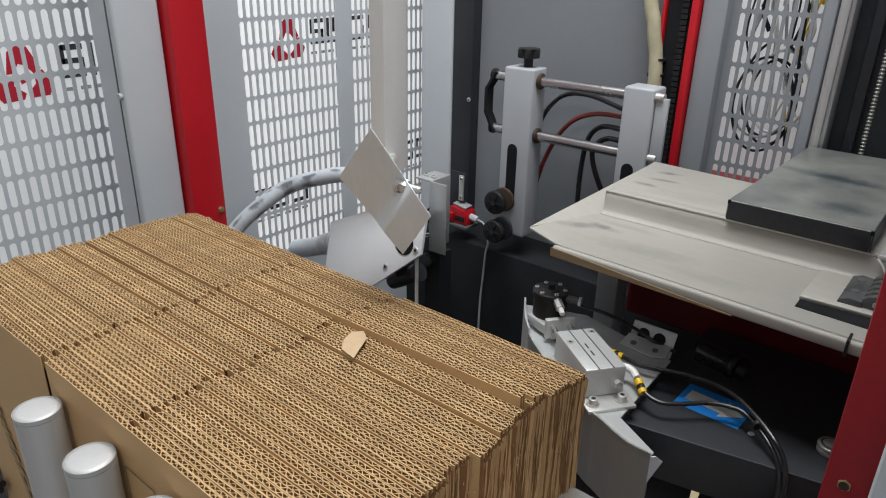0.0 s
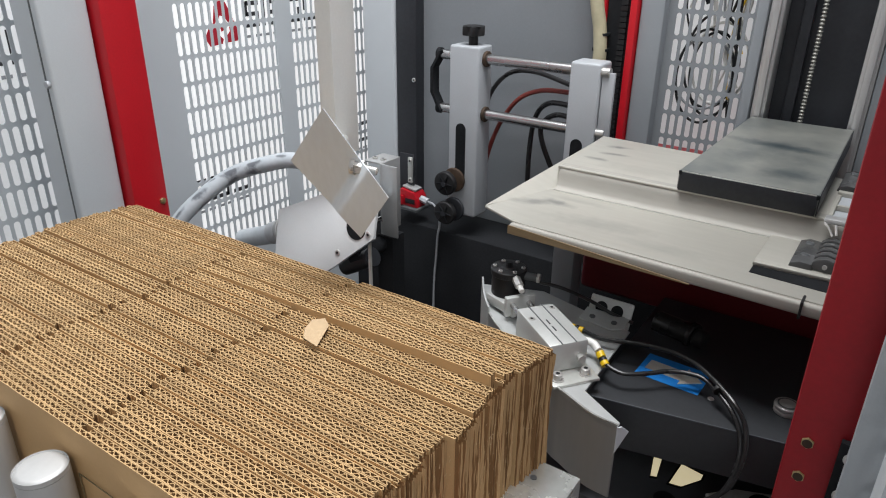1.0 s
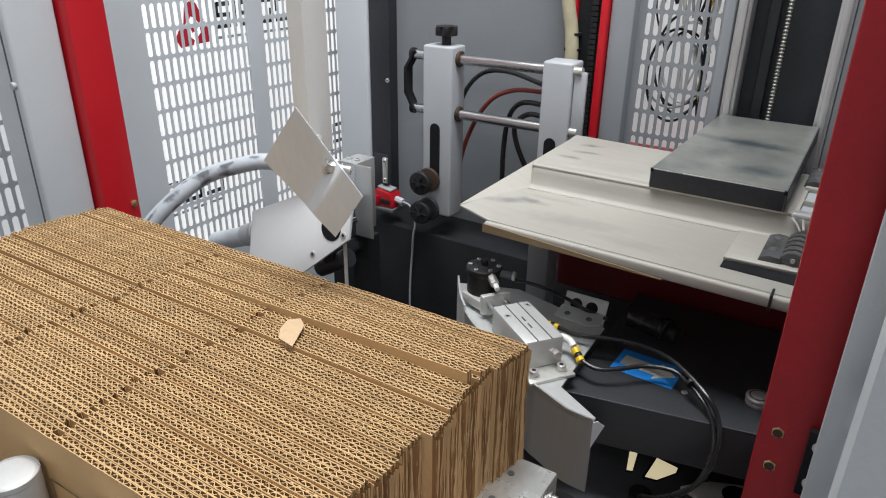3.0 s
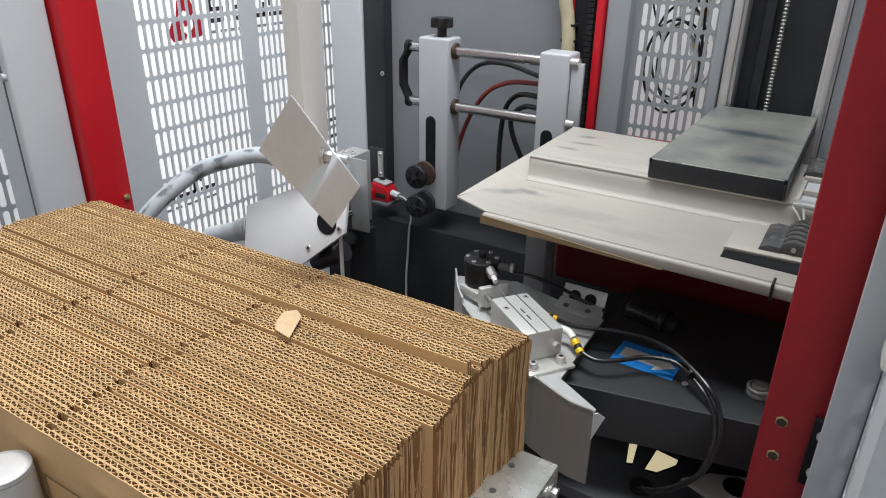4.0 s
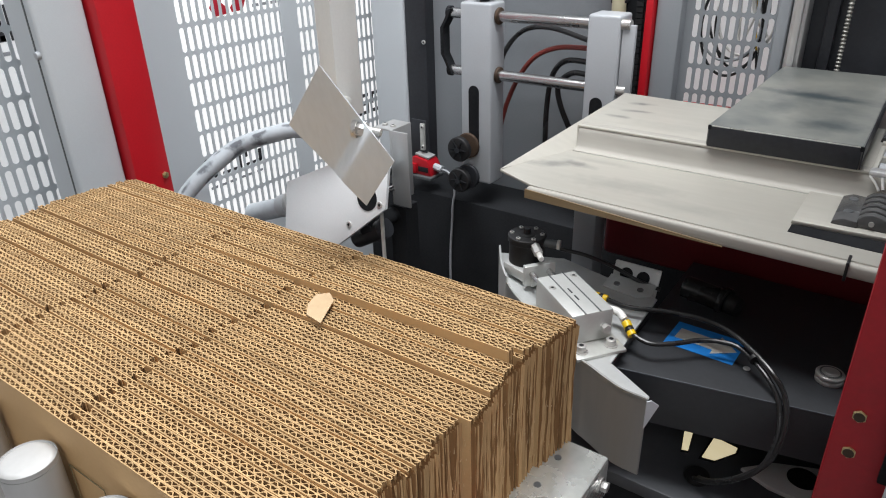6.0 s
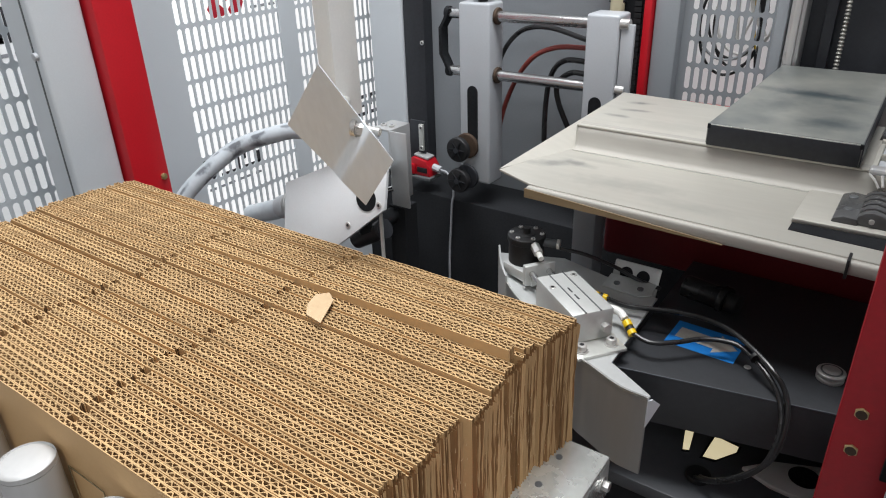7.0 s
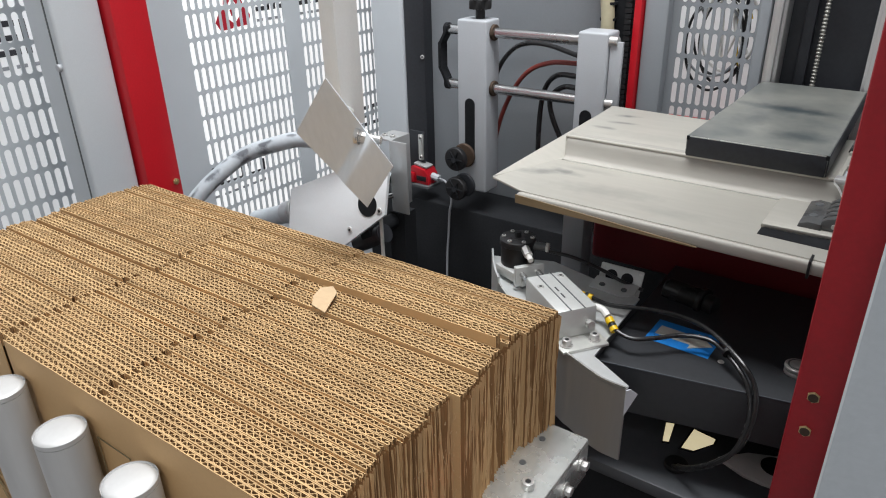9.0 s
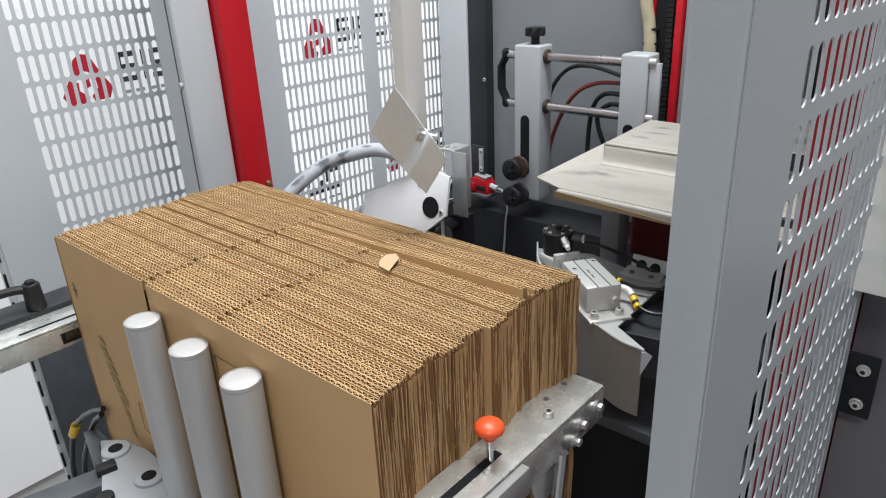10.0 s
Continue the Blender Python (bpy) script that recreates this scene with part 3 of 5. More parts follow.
starts = ((0.0, 0.0), (FRONT + GAP / 2, 0.0), (0.0, LAYER + 0.0003), (BACK + GAP / 2, LAYER + 0.0003))
liners = [[[liner_mesh(starts[q][0], seg[q], f, k) for f in (1, 0)] for q in range(4)] for k in range(3)]
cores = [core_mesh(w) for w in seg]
waves = [[[wave_mesh(starts[q][0], seg[q], 10 * v + q + 40 * k, 2.1 * v + (math.pi if q > 1 else 0), k) for q in range(4)] for v in range(3)] for k in range(3)]
creases = [(crease_mesh(-1, k), crease_mesh(1, k + 7)) for k in range(6)]
rnd = random.Random(4)
N, Y0, Y1, TOP = 30, 0.362, 0.706, 1.05
pitch = (Y1 - Y0) / N
# panels that stand out of line: (blank, panel) -> lift, tilt in degrees
odd = {(22, 1): (0.0035, -0.9), (22, 3): (0.004, -1.1), (23, 3): (0.0015, -0.3), (9, 1): (-0.0035, 0.2), (9, 3): (-0.002, 0.1), (14, 0): (-0.002, 0), (14, 2): (-0.0015, 0),
       (14, 3): (-0.0015, 0), (5, 1): (-0.001, 0), (26, 0): (-0.0015, 0), (17, 1): (-0.0015, 0.1), (3, 3): (-0.001, 0), (6, 0): (-0.0015, 0), (18, 2): (-0.0015, 0), (20, 0): (-0.001, 0),
       (25, 1): (-0.0015, 0), (11, 2): (-0.0015, 0), (19, 3): (-0.001, 0)}
# how far each blank is pushed along the stack, in millimetres
shift = (1, -1, -2, -1, -4, -5, -7, -9, -7, -6, -4, -5, -6, -5, -5, 5, 4, 2, -1, 0, -3, -4, -2, -3, -2, 3, 4, 5, 7, 9)
loose = {9: 0.0010, 14: 0.0012, 6: 0.0008, 20: 0.0009, 2: 0.0007, 26: 0.0008, 4: 0.0006, 12: 0.0006, 17: 0.0009, 23: 0.0007, 28: 0.0006}
lie, drift = 0.0, 0.0
for i in range(N):
    drift = 0.5 * drift + rnd.uniform(-0.0002, 0.0002)
    y = Y0 + i * pitch + drift - loose.get(i, 0.0)
    lie = 0.5 * lie + rnd.uniform(-0.0013, 0.0013)
    dx = shift[i] * 0.001 + rnd.uniform(-0.001, 0.001)
    ob = thing("carton_blank", "flattened brown corrugated carton standing on edge in the stack", "carton", (0, 0, 0), "cartons in the magazine")
    ob.matrix_world = pose(-1.075 + dx, y, TOP - TALL + lie, rnd.uniform(-0.06, 0.06), rnd.uniform(-0.06, 0.06), rnd.uniform(-0.05, 0.05))
    if i == 22:
        tagged(ob, "flattened brown corrugated carton with a flap standing proud of the stack")
    k = i % 3
    for q in range(4):
        up, tilt = odd.get((i, q), (0, 0))
        pn = new("panel", liners[k][q][0])
        pn.parent = ob
        pn.matrix_local = pose(starts[q][0], starts[q][1] + rnd.uniform(0, 0.0002), up + rnd.uniform(-0.0016, 0.0012), 0, tilt, 0)
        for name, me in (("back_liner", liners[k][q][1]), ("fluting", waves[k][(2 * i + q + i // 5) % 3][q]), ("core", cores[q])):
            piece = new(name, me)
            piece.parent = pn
    for e in (0, 1):
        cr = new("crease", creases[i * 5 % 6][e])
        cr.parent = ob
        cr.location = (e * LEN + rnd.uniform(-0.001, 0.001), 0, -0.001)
    if i == 0:
        near_blank = ob
# faded printing on the front carton
for x0, x1, z0, z1 in ((0.068, 0.092, 0.259, 0.268), (0.074, 0.100, 0.246, 0.254), (0.078, 0.104, 0.226, 0.240), (0.080, 0.108, 0.207, 0.221), (0.088, 0.112, 0.190, 0.201),
                       (0.094, 0.108, 0.170, 0.184), (0.100, 0.116, 0.150, 0.164), (0.106, 0.118, 0.132, 0.143), (0.072, 0.090, 0.274, 0.284), (0.112, 0.122, 0.176, 0.190), (0.108, 0.124, 0.118, 0.127)):
    part("ink_patch", P([(x0, z1), (x1 - 0.004, z1 - 0.004), (x1, z0 - 0.004), (x0 + 0.004, z0)], -0.0013, -0.0008, "y"), FADED, None).parent = near_blank
for x0, x1, z0, z1 in ((0.163, 0.1642, 0.15, 0.20), (0.163, 0.172, 0.199, 0.2003), (0.168, 0.178, 0.15, 0.1512), (0.425, 0.475, 0.380, 0.3812), (0.425, 0.4262, 0.30, 0.381), (0.475, 0.4762, 0.20, 0.381), (0.02, 0.032, 0.345, 0.348), (0.024, 0.027, 0.335, 0.36)):
    part("ink_line", B(x0, x1, -0.0013, -0.0008, z0, z1), PRINT, None).parent = near_blank

b = prism(bmesh.new(), [(-0.581, 0.568), (-0.593, 0.582), (-0.599, 0.599), (-0.59, 0.609), (-0.577, 0.601), (-0.559, 0.564)], 1.0546, 1.0561, bevel=0.0003)
ob = solo("cardboard_scrap", b, mat("pale_scrap", (0.50, 0.36, 0.215), 0.85, vary=0.1, fine=200, coarse=30), "pale torn cardboard scrap lying on the carton edges", "scrap")

rf = random.Random(21)
b = bmesh.new()
for k in range(1100):
    y, z, ln, wd = rf.uniform(Y0, Y1), rf.uniform(TOP - TALL, TOP - 0.004), rf.uniform(0.0015, 0.005), rf.uniform(0.0003, 0.0010)
    x = -0.381 + rf.uniform(0.001, 0.008)
    up, out = Vector((rf.uniform(-0.3, 0.6), rf.uniform(-0.5, 0.5), 1)).normalized() * ln, Vector((0.6, rf.uniform(-1, 1), 0)).normalized() * wd
    q = Vector((x, y, z))
    b.faces.new([b.verts.new(c) for c in (q, q + out, q + out * 0.4 + up * 0.6, q + up)])
tagged(solo("paper_fibres", b, FIBRE, "pale torn paper fibres on the folded carton ends", "fibres"), kind="stuff")

# ---- magazine: rollers, rails ----
for x in (-0.769, -0.661, -0.557):
    r = thing("roller", "upright grey aluminium roller against the front carton", "roller", (x, 0.338, 0.5), "upright rollers")
    part("tube", R((x, 0.338, 0.45), (x, 0.338, 1.0124), 0.0217, seg=40), ROLLER, r)
    part("end_cap", R((x, 0.338, 1.0125), (x, 0.338, 1.0180), 0.0217, seg=40, bevel=0.005), ROLLER, r, "rounded end cap")

rail = thing("magazine_rail", "galvanised steel side rail of the carton magazine", "rail", (-0.35, 0.5, 0.9))
part("top_plate", B(-0.383, -0.325, 0.10, 0.70, 0.905, 0.910, bevel=0.0022), RAILZINC, rail)
part("side_plate", B(-0.330, -0.325, 0.10, 0.70, 0.860, 0.9048, bevel=0.001), RAILZINC, rail)
part("guide_strip", B(-0.3215, -0.3105, 0.10, 0.515, 0.875, 0.912, bevel=0.002), ALU, rail, "bare aluminium guide strip")
part("slot", B(-0.358, -0.348, 0.12, 0.515, 0.9098, 0.9108), BLACK, rail, "dark adjusting slot")
for y in (0.603,):
    part("cap_screw", screw_head(bmesh.new(), (-0.345, y, 0.910), (0, 0, 1), 0.0062, 0.008), SCREW, rail)
for y in (0.672, 0.63):
    part("hole", R((-0.366, y, 0.9095), (-0.366, y, 0.9106), 0.0036), DARKPLATE, rail)
for y, z in ((0.683, 0.888), (0.645, 0.884), (0.632, 0.866)):
    b = bmesh.new()
    washer(b, (-0.325, y, z), (1, 0, 0), 0.008, 0.0015)
    hexagon(b, (-0.3235, y, z), (-0.317, y, z), 0.0055)
    part("bolt", b, SCREW, rail)
part("strut", P([(0.55, 0.862), (0.63, 0.862), (0.60, 0.80), (0.57, 0.80)], -0.34, -0.336, "x", bevel=0.0005), BRUSHED, rail)
part("piston_rod", R((-0.322, 0.575, 0.70), (-0.322, 0.598, 0.872), 0.0075), CHROME, rail, "polished piston rod")

kn = thing("adjusting_knob", "orange ball knob on a steel pin in the rail slot", "knob", (-0.352, 0.498, 0.91))
part("pin", R((-0.352, 0.498, 0.905), (-0.352, 0.498, 0.945), 0.004), CHROME, kn)
b = bmesh.new()
bmesh.ops.create_uvsphere(b, u_segments=28, v_segments=16, radius=0.0168, matrix=Matrix.Translation((-0.352, 0.498, 0.954)) @ Matrix.Diagonal((0.98, 0.98, 0.58, 1)))
rod(b, (-0.352, 0.498, 0.940), (-0.352, 0.498, 0.946), 0.007)
part("ball", b, ORANGE, kn, "orange plastic knob")

lrail = thing("magazine_rail", "slotted galvanised side rail with a black clamp lever", "rail", (-1.14, 0.3, 0.9))
b = bmesh.new()
box(b, -1.159, -1.095, -0.1, 0.72, 0.8925, 0.897, bevel=0.002)
box(b, -1.0995, -1.095, -0.1, 0.72, 0.857, 0.8923, bevel=0.0012)
box(b, -1.159, -1.154, -0.1, 0.72, 0.857, 0.8923, bevel=0.0012)
part("profile", b, RAILZINC, lrail)
part("slot", B(-1.1185, -1.1125, 0.287, 0.60, 0.8966, 0.8974), BLACK, lrail, "dark slot")
part("window", B(-1.0955, -1.0946, 0.338, 0.378, 0.8635, 0.8825), BLACK, lrail, "dark window in the side")
part("slot_nut", B(-1.0952, -1.0938, 0.344, 0.371, 0.868, 0.881, bevel=0.0005), RUSTY, lrail, "dark sliding nut")
part("clamp_plate", B(-1.225, -1.1595, -0.1, 0.7, 0.893, 0.905, bevel=0.002), NAVY, lrail, "black backing bar")
b = R((-1.174, 0.338, 0.905), (-1.174, 0.338, 0.951), 0.0155, r2=0.0135, bevel=0.003)
rod(b, (-1.174, 0.338, 0.950), (-1.174, 0.338, 0.956), 0.008, seg=6, bevel=0.001)
hose(b, [(-1.174, 0.335, 0.940), (-1.178, 0.315, 0.945), (-1.184, 0.285, 0.945), (-1.192, 0.24, 0.944), (-1.20, 0.18, 0.95)], 0.0075)
part("lever", b, RUBBER, lrail, "black clamp lever")
structure("post_7", B(-1.205, -1.165, 0.55, 0.62, 0.0, 0.892, bevel=0.003), NAVY, "dark upright under the left rail", "post")

hold = thing("roller_holder", "cast aluminium roller holder with round holes", "bracket", (-0.8, 0.3, 0.72))
b = prism(bmesh.new(), [(-0.985, 0.318), (-0.955, 0.346), (-0.90, 0.352), (-0.80, 0.352), (-0.70, 0.345), (-0.60, 0.29), (-0.58, 0.22), (-0.74, 0.20), (-0.83, 0.25), (-0.905, 0.285)], 0.70, 0.742, bevel=0.006)
part("casting", b, LIGHTGREY, hold)
for x, y in ((-0.936, 0.321), (-0.837, 0.323)):
    part("boss", R((x, y, 0.741), (x, y, 0.747), 0.021, seg=28, bevel=0.002), LIGHTGREY, hold)
    part("hole", R((x, y, 0.7465), (x, y, 0.7478), 0.0105, seg=24), BLACK, hold)
part("clamp_bolt", R((-0.842, 0.262, 0.742), (-0.842, 0.262, 0.752), 0.012, bevel=0.002), RUBBER, hold)
part("arm", placed(B(-0.5, 0.01, -0.022, 0.022, 0.715, 0.74, bevel=0.003), pose(-0.902, 0.282, 0, 0, 0, 76)), SLATE, hold, "dark support arm")
part("arm_end", placed(B(-0.012, 0.016, -0.010, 0.010, 0.738, 0.752, bevel=0.003), pose(-0.905, 0.290, 0, 0, 0, 76)), RUBBER, hold)
part("post", B(-0.76, -0.70, 0.24, 0.30, 0.0, 0.70), ZINC, hold)
part("block", B(-1.12, -1.06, 0.335, 0.356, 0.60, 0.68, bevel=0.002), DARKPLATE, hold)
sc = thing("sensor_cable", "black sensor cables with a yellow coupling", "cable", (-1.2, 0.41, 0.6))
part("sheath", H([(-1.04, 0.352, 0.755), (-1.083, 0.352, 0.733), (-1.15, 0.352, 0.69), (-1.215, 0.35, 0.635), (-1.27, 0.35, 0.56), (-1.315, 0.35, 0.46), (-1.33, 0.35, 0.3), (-1.33, 0.35, 0.0)], 0.0048), CABLE, sc)
part("sheath", H([(-1.05, 0.35, 0.74), (-1.10, 0.35, 0.70), (-1.17, 0.35, 0.62), (-1.23, 0.35, 0.53), (-1.25, 0.35, 0.40), (-1.25, 0.35, 0.0)], 0.0048), CABLE, sc)
part("coupling", R((-1.205, 0.35, 0.645), (-1.236, 0.35, 0.610), 0.0085), YELLOW, sc, "yellow coupling")

# ---- steel table ----
tb = thing("steel_table", "worn stainless table with a raised rear shelf and rolled front edge", "table", (-0.3, 1.1, 1.03))
part("front_sheet", P([(-0.566, 0.970), (-0.54, 0.968), (0.06, 0.948), (0.06, 1.145), (-0.577, 1.139), (-0.60, 1.09), (-0.629, 0.998)], 1.0495, 1.053, bevel=0.0008), STEEL, tb)
part("front_lip", placed(B(0, 0.63, -0.010, 0.0, 1.036, 1.0525, bevel=0.0045, segs=4), pose(-0.567, 0.970, 0, 0, 0, -1.9)), EDGESTEEL, tb, "rolled front edge")
top = [(1.124, 1.0537), (1.130, 1.0539), (1.1335, 1.0555), (1.136, 1.059), (1.1385, 1.067), (1.1405, 1.0755), (1.1425, 1.083), (1.146, 1.0868), (1.151, 1.0886), (1.160, 1.0888)]
part("riser", P(top + [(y + 0.0025, z - 0.003) for y, z in reversed(top)], -0.5775, 0.06, "x"), EDGESTEEL, tb, "soft double fold")
part("rear_sheet", P([(-0.58, 1.1425), (0.06, 1.1425), (0.06, 1.34), (-0.42, 1.345), (-0.592, 1.355)], 1.085, 1.088, bevel=0.0008), STEEL, tb)
b = bmesh.new()
vs = [b.verts.new(p) for p in ((-0.6295, 0.9975, 1.0535), (-0.5765, 1.1385, 1.0527), (-0.5785, 1.1425, 1.0878), (-0.590, 1.354, 1.0878))]
f = b.faces.new(vs)
r = bmesh.ops.extrude_face_region(b, geom=[f])
bmesh.ops.translate(b, verts=[v for v in r["geom"] if isinstance(v, bmesh.types.BMVert)], vec=(-0.002, 0, -0.002))
part("side_wing", b, STEEL, tb, "folded side wing")
part("seam", B(-0.565, -0.252, 1.122, 1.1235, 1.0531, 1.0535), ZINC, tb, "fold line")
for x, y in ((-0.226, 1.126), (-0.53, 1.128)):
    part("cut", B(x, x + 0.009, y, y + 0.0022, 1.0531, 1.0535), BLACK, tb, "small cut in the sheet")
# flat black strip painted in for the gap below the corner sheet
part("pocket", P([(-0.250, 0.994), (-0.250, 1.0165), (-0.10, 1.0215), (-0.10, 0.986)], 1.0531, 1.0537), BLACK, tb, "black strip for the shaded gap under the corner sheet")
part("corner_sheet", P([(-0.251, 1.017), (-0.250, 1.121), (-0.10, 1.121), (-0.10, 1.022)], 1.0538, 1.0585, bevel=0.0008), STEEL, tb)
part("edge_strip", placed(P([(0.0, 1.0375), (0.26, 1.0365), (0.26, 1.0378), (0.12, 1.0445), (0.0, 1.0500)], -0.0118, -0.0102, "y"), pose(-0.567, 0.970, 0, 0, 0, -1.9)), BROWNSTRIP, tb, "brown strip under the front edge")
part("recess", B(-0.186, 0.05, 1.155, 1.250, 1.0884, 1.0892), LIGHTGREY, tb, "grey recess behind the latch")
part("latch_bar", B(-0.193, 0.06, 1.120, 1.139, 1.089, 1.0965, bevel=0.003), RAILALU, tb, "bright latch bar")
part("rib", B(-0.186, 0.05, 1.180, 1.186, 1.0893, 1.097, bevel=0.001), STEEL, tb)
part("rib", B(-0.192, 0.05, 1.246, 1.256, 1.0885, 1.096, bevel=0.001), STEEL, tb)
part("rib", B(-0.192, -0.1865, 1.140, 1.2455, 1.0885, 1.0925, bevel=0.0008), STEEL, tb)
part("spring_wire", H([(-0.191, 1.118, 1.091), (-0.184, 1.112, 1.086), (-0.178, 1.106, 1.079)], 0.0014), SCREW, tb, "bent wire")
part("spring_wire", H([(-0.178, 1.118, 1.091), (-0.174, 1.108, 1.080)], 0.0016), SCREW, tb, "bent wire")
for x, y, z in ((-0.190, 1.075, 1.056), (-0.172, 1.318, 1.088)):
    h = thing("hinge", "black ribbed hinge bolted on the steel table", "hinge", (x, y, z), "black hinges")
    part("leaf", P([(x - 0.024, z), (x - 0.022, z + 0.007), (x - 0.012, z + 0.011), (x + 0.002, z + 0.010), (x + 0.004, z)], y - 0.045, y + 0.04, "y", bevel=0.0015), HINGE, h)
    for k in range(5):
        yy = y - 0.043 + k * 0.0172
        arch = [(x + 0.000, z + 0.004), (x + 0.002, z + 0.013), (x + 0.008, z + 0.018), (x + 0.016, z + 0.020), (x + 0.025, z + 0.018), (x + 0.036, z + 0.013), (x + 0.046, z + 0.008), (x + 0.046, z)]
        part("knuckle", P(arch, yy, yy + 0.0115, "y", bevel=0.0012), HINGE, h)
    part("pin", R((x + 0.016, y - 0.0455, z + 0.010), (x + 0.016, y - 0.042, z + 0.010), 0.0028), SCREW, h)
    part("second_leaf", B(x + 0.028, x + 0.055, y - 0.04, y + 0.04, z, z + 0.010, bevel=0.003), HINGE, h)
    for yy in (y - 0.018, y + 0.024):
        part("screw", R((x - 0.010, yy, z + 0.0095), (x - 0.010, yy, z + 0.0115), 0.0052, bevel=0.001), DARKPLATE, h)
# dark strip in place of the shaded break in the lip
part("gap_strip", B(-0.184, -0.181, 0.944, 0.966, 1.033, 1.0548, bevel=0.0008), RUBBER, tb, "thin dark strip for the break in the front edge")

pl = thing("black_cover", "scuffed black folded steel cover lying on the table", "cover", (-0.295, 1.3, 1.09))
COVER = pose(0, 1.138, 1.089, 1.6, 0, 0)
part("top", placed(P([(-0.389, 0.0), (-0.205, 0.002), (-0.207, 0.362), (-0.372, 0.362)], 0.0005, 0.0305, bevel=0.0025), COVER), SHEENPLATE, pl)
# front and side sheets keep the unlit black beside the sheen-toned top
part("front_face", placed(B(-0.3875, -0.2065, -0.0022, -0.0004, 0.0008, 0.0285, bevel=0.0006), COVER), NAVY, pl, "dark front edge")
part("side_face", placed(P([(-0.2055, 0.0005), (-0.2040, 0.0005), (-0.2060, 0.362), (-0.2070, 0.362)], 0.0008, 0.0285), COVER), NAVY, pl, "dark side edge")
for x in (-0.3885, -0.2085):
    part("notch", placed(B(x, x + 0.004, -0.0026, -0.0004, 0.0245, 0.0302), COVER), BLACK, pl, "small corner notch")
part("bright_edge", placed(B(-0.386, -0.208, -0.0018, -0.0002, 0.0288, 0.0302, bevel=0.0005), COVER), ZINC, pl, "thin brighter line along the edge")

# ---- black housing with the taped arrow ----
hs = thing("drive_housing", "black drive housing with a taped arrow on its lid", "housing", (-0.25, 1.0, 0.75))
part("body", P([(-0.393, 0.868), (-0.02, 0.943), (-0.02, 1.19), (-0.395, 1.19)], 0.815, 0.887, bevel=0.004), HOUSING, hs)
part("edge_line", placed(B(0, 0.30, -0.001, 0.0005, 0.8848, 0.8868, bevel=0.0004), pose(-0.392, 0.8695, 0, 0, 0, 11.35)), SLATE, hs, "thin brighter line along the edge")
tape = part("tape", placed(B(-0.043, 0.043, -0.029, 0.029, 0.8872, 0.8877), pose(-0.314, 0.979, 0, 0, 0, -2)), BLUETAPE, hs, "blue tape")
arrow = [(-0.037, 0.012), (0.012, 0.012), (0.012, 0.022), (0.038, 0.0), (0.012, -0.022), (0.012, -0.012), (-0.037, -0.012)]
part("arrow", placed(P(arrow, 0.8878, 0.8882), pose(-0.312, 0.980, 0, 0, 0, -4)), SILVERTAPE, tape, "silver tape arrow")
part("rivet", R((-0.256, 0.951, 0.887), (-0.256, 0.951, 0.8885), 0.0042, bevel=0.0008), SCREW, hs)
b = bmesh.new()
rod(b, (-0.172, 0.979, 0.887), (-0.172, 0.979, 0.893), 0.0150, seg=32, bevel=0.0015)
rod(b, (-0.172, 0.979, 0.894), (-0.172, 0.979, 0.899), 0.0155, seg=32, bevel=0.0015)
rod(b, (-0.172, 0.979, 0.899), (-0.172, 0.979, 0.9003), 0.006, seg=24)
cap = part("cap", b, SCREW, hs, "stacked steel discs")
for r0, z0, m in ((0.0118, 0.8990, DARKPLATE), (0.0098, 0.8993, SCREW)):
    part("ring", R((-0.172, 0.979, z0), (-0.172, 0.979, z0 + 0.0006), r0, seg=32), m, cap)
structure("deck", B(-0.62, 0.0, 0.872, 1.20, 0.70, 0.72, bevel=0.002), DECKGREY, "dark slate painted deck under the housing", "deck")
# black fill in place of the shade beneath the deck
structure("dark_base", B(-0.62, 0.0, 0.885, 1.19, 0.45, 0.70), BLACK, "black block for the unlit space under the deck", "base")
part("foot", B(-0.36, -0.05, 1.03, 1.18, 0.72, 0.815), BLACK, hs)
for pts in ([(-0.325, 1.003), (-0.314, 1.007), (-0.308, 0.965), (-0.316, 0.962)], [(-0.286, 1.011), (-0.254, 1.006), (-0.254, 0.995), (-0.273, 0.966), (-0.289, 0.963)]):
    cx, cy_ = sum(p[0] for p in pts) / len(pts), sum(p[1] for p in pts) / len(pts)
    w = thing("deck_window", "opening in the dark deck filled with a glowing cream sheet", "opening", (cx, cy_, 0.72), "deck openings")
    part("sheet", P(pts, 0.7203, 0.7215), CREAMGLOW, w)
    part("frame", P([(cx + 1.18 * (a - cx), cy_ + 1.18 * (b_ - cy_)) for a, b_ in pts], 0.7201, 0.7207), BLACK, w)
wb = thing("end_bracket", "pale bracket with a round dark hole on the deck", "bracket", (-0.18, 0.98, 0.72))
part("plate", P([(-0.240, 0.966), (-0.208, 0.998), (-0.13, 1.03), (-0.10, 1.03), (-0.10, 0.955), (-0.178, 0.950), (-0.203, 0.951)], 0.7203, 0.727, bevel=0.0015), PALE, wb)
part("hole", R((-0.170, 0.988, 0.7268), (-0.170, 0.988, 0.7276), 0.019, seg=28), BLACK, wb)
gm = thing("cable_gland", "black rubber cable grommet on the deck", "grommet", (-0.283, 0.922, 0.72))
part("ring", R((-0.283, 0.922, 0.7202), (-0.283, 0.922, 0.728), 0.016, seg=24, bevel=0.002), RUBBER, gm)

# ---- curved chute with the stop cylinder ----
ch = thing("sheet_chute", "curved brushed steel guide sheet with a flange", "guide", (-0.45, 0.88, 0.75))
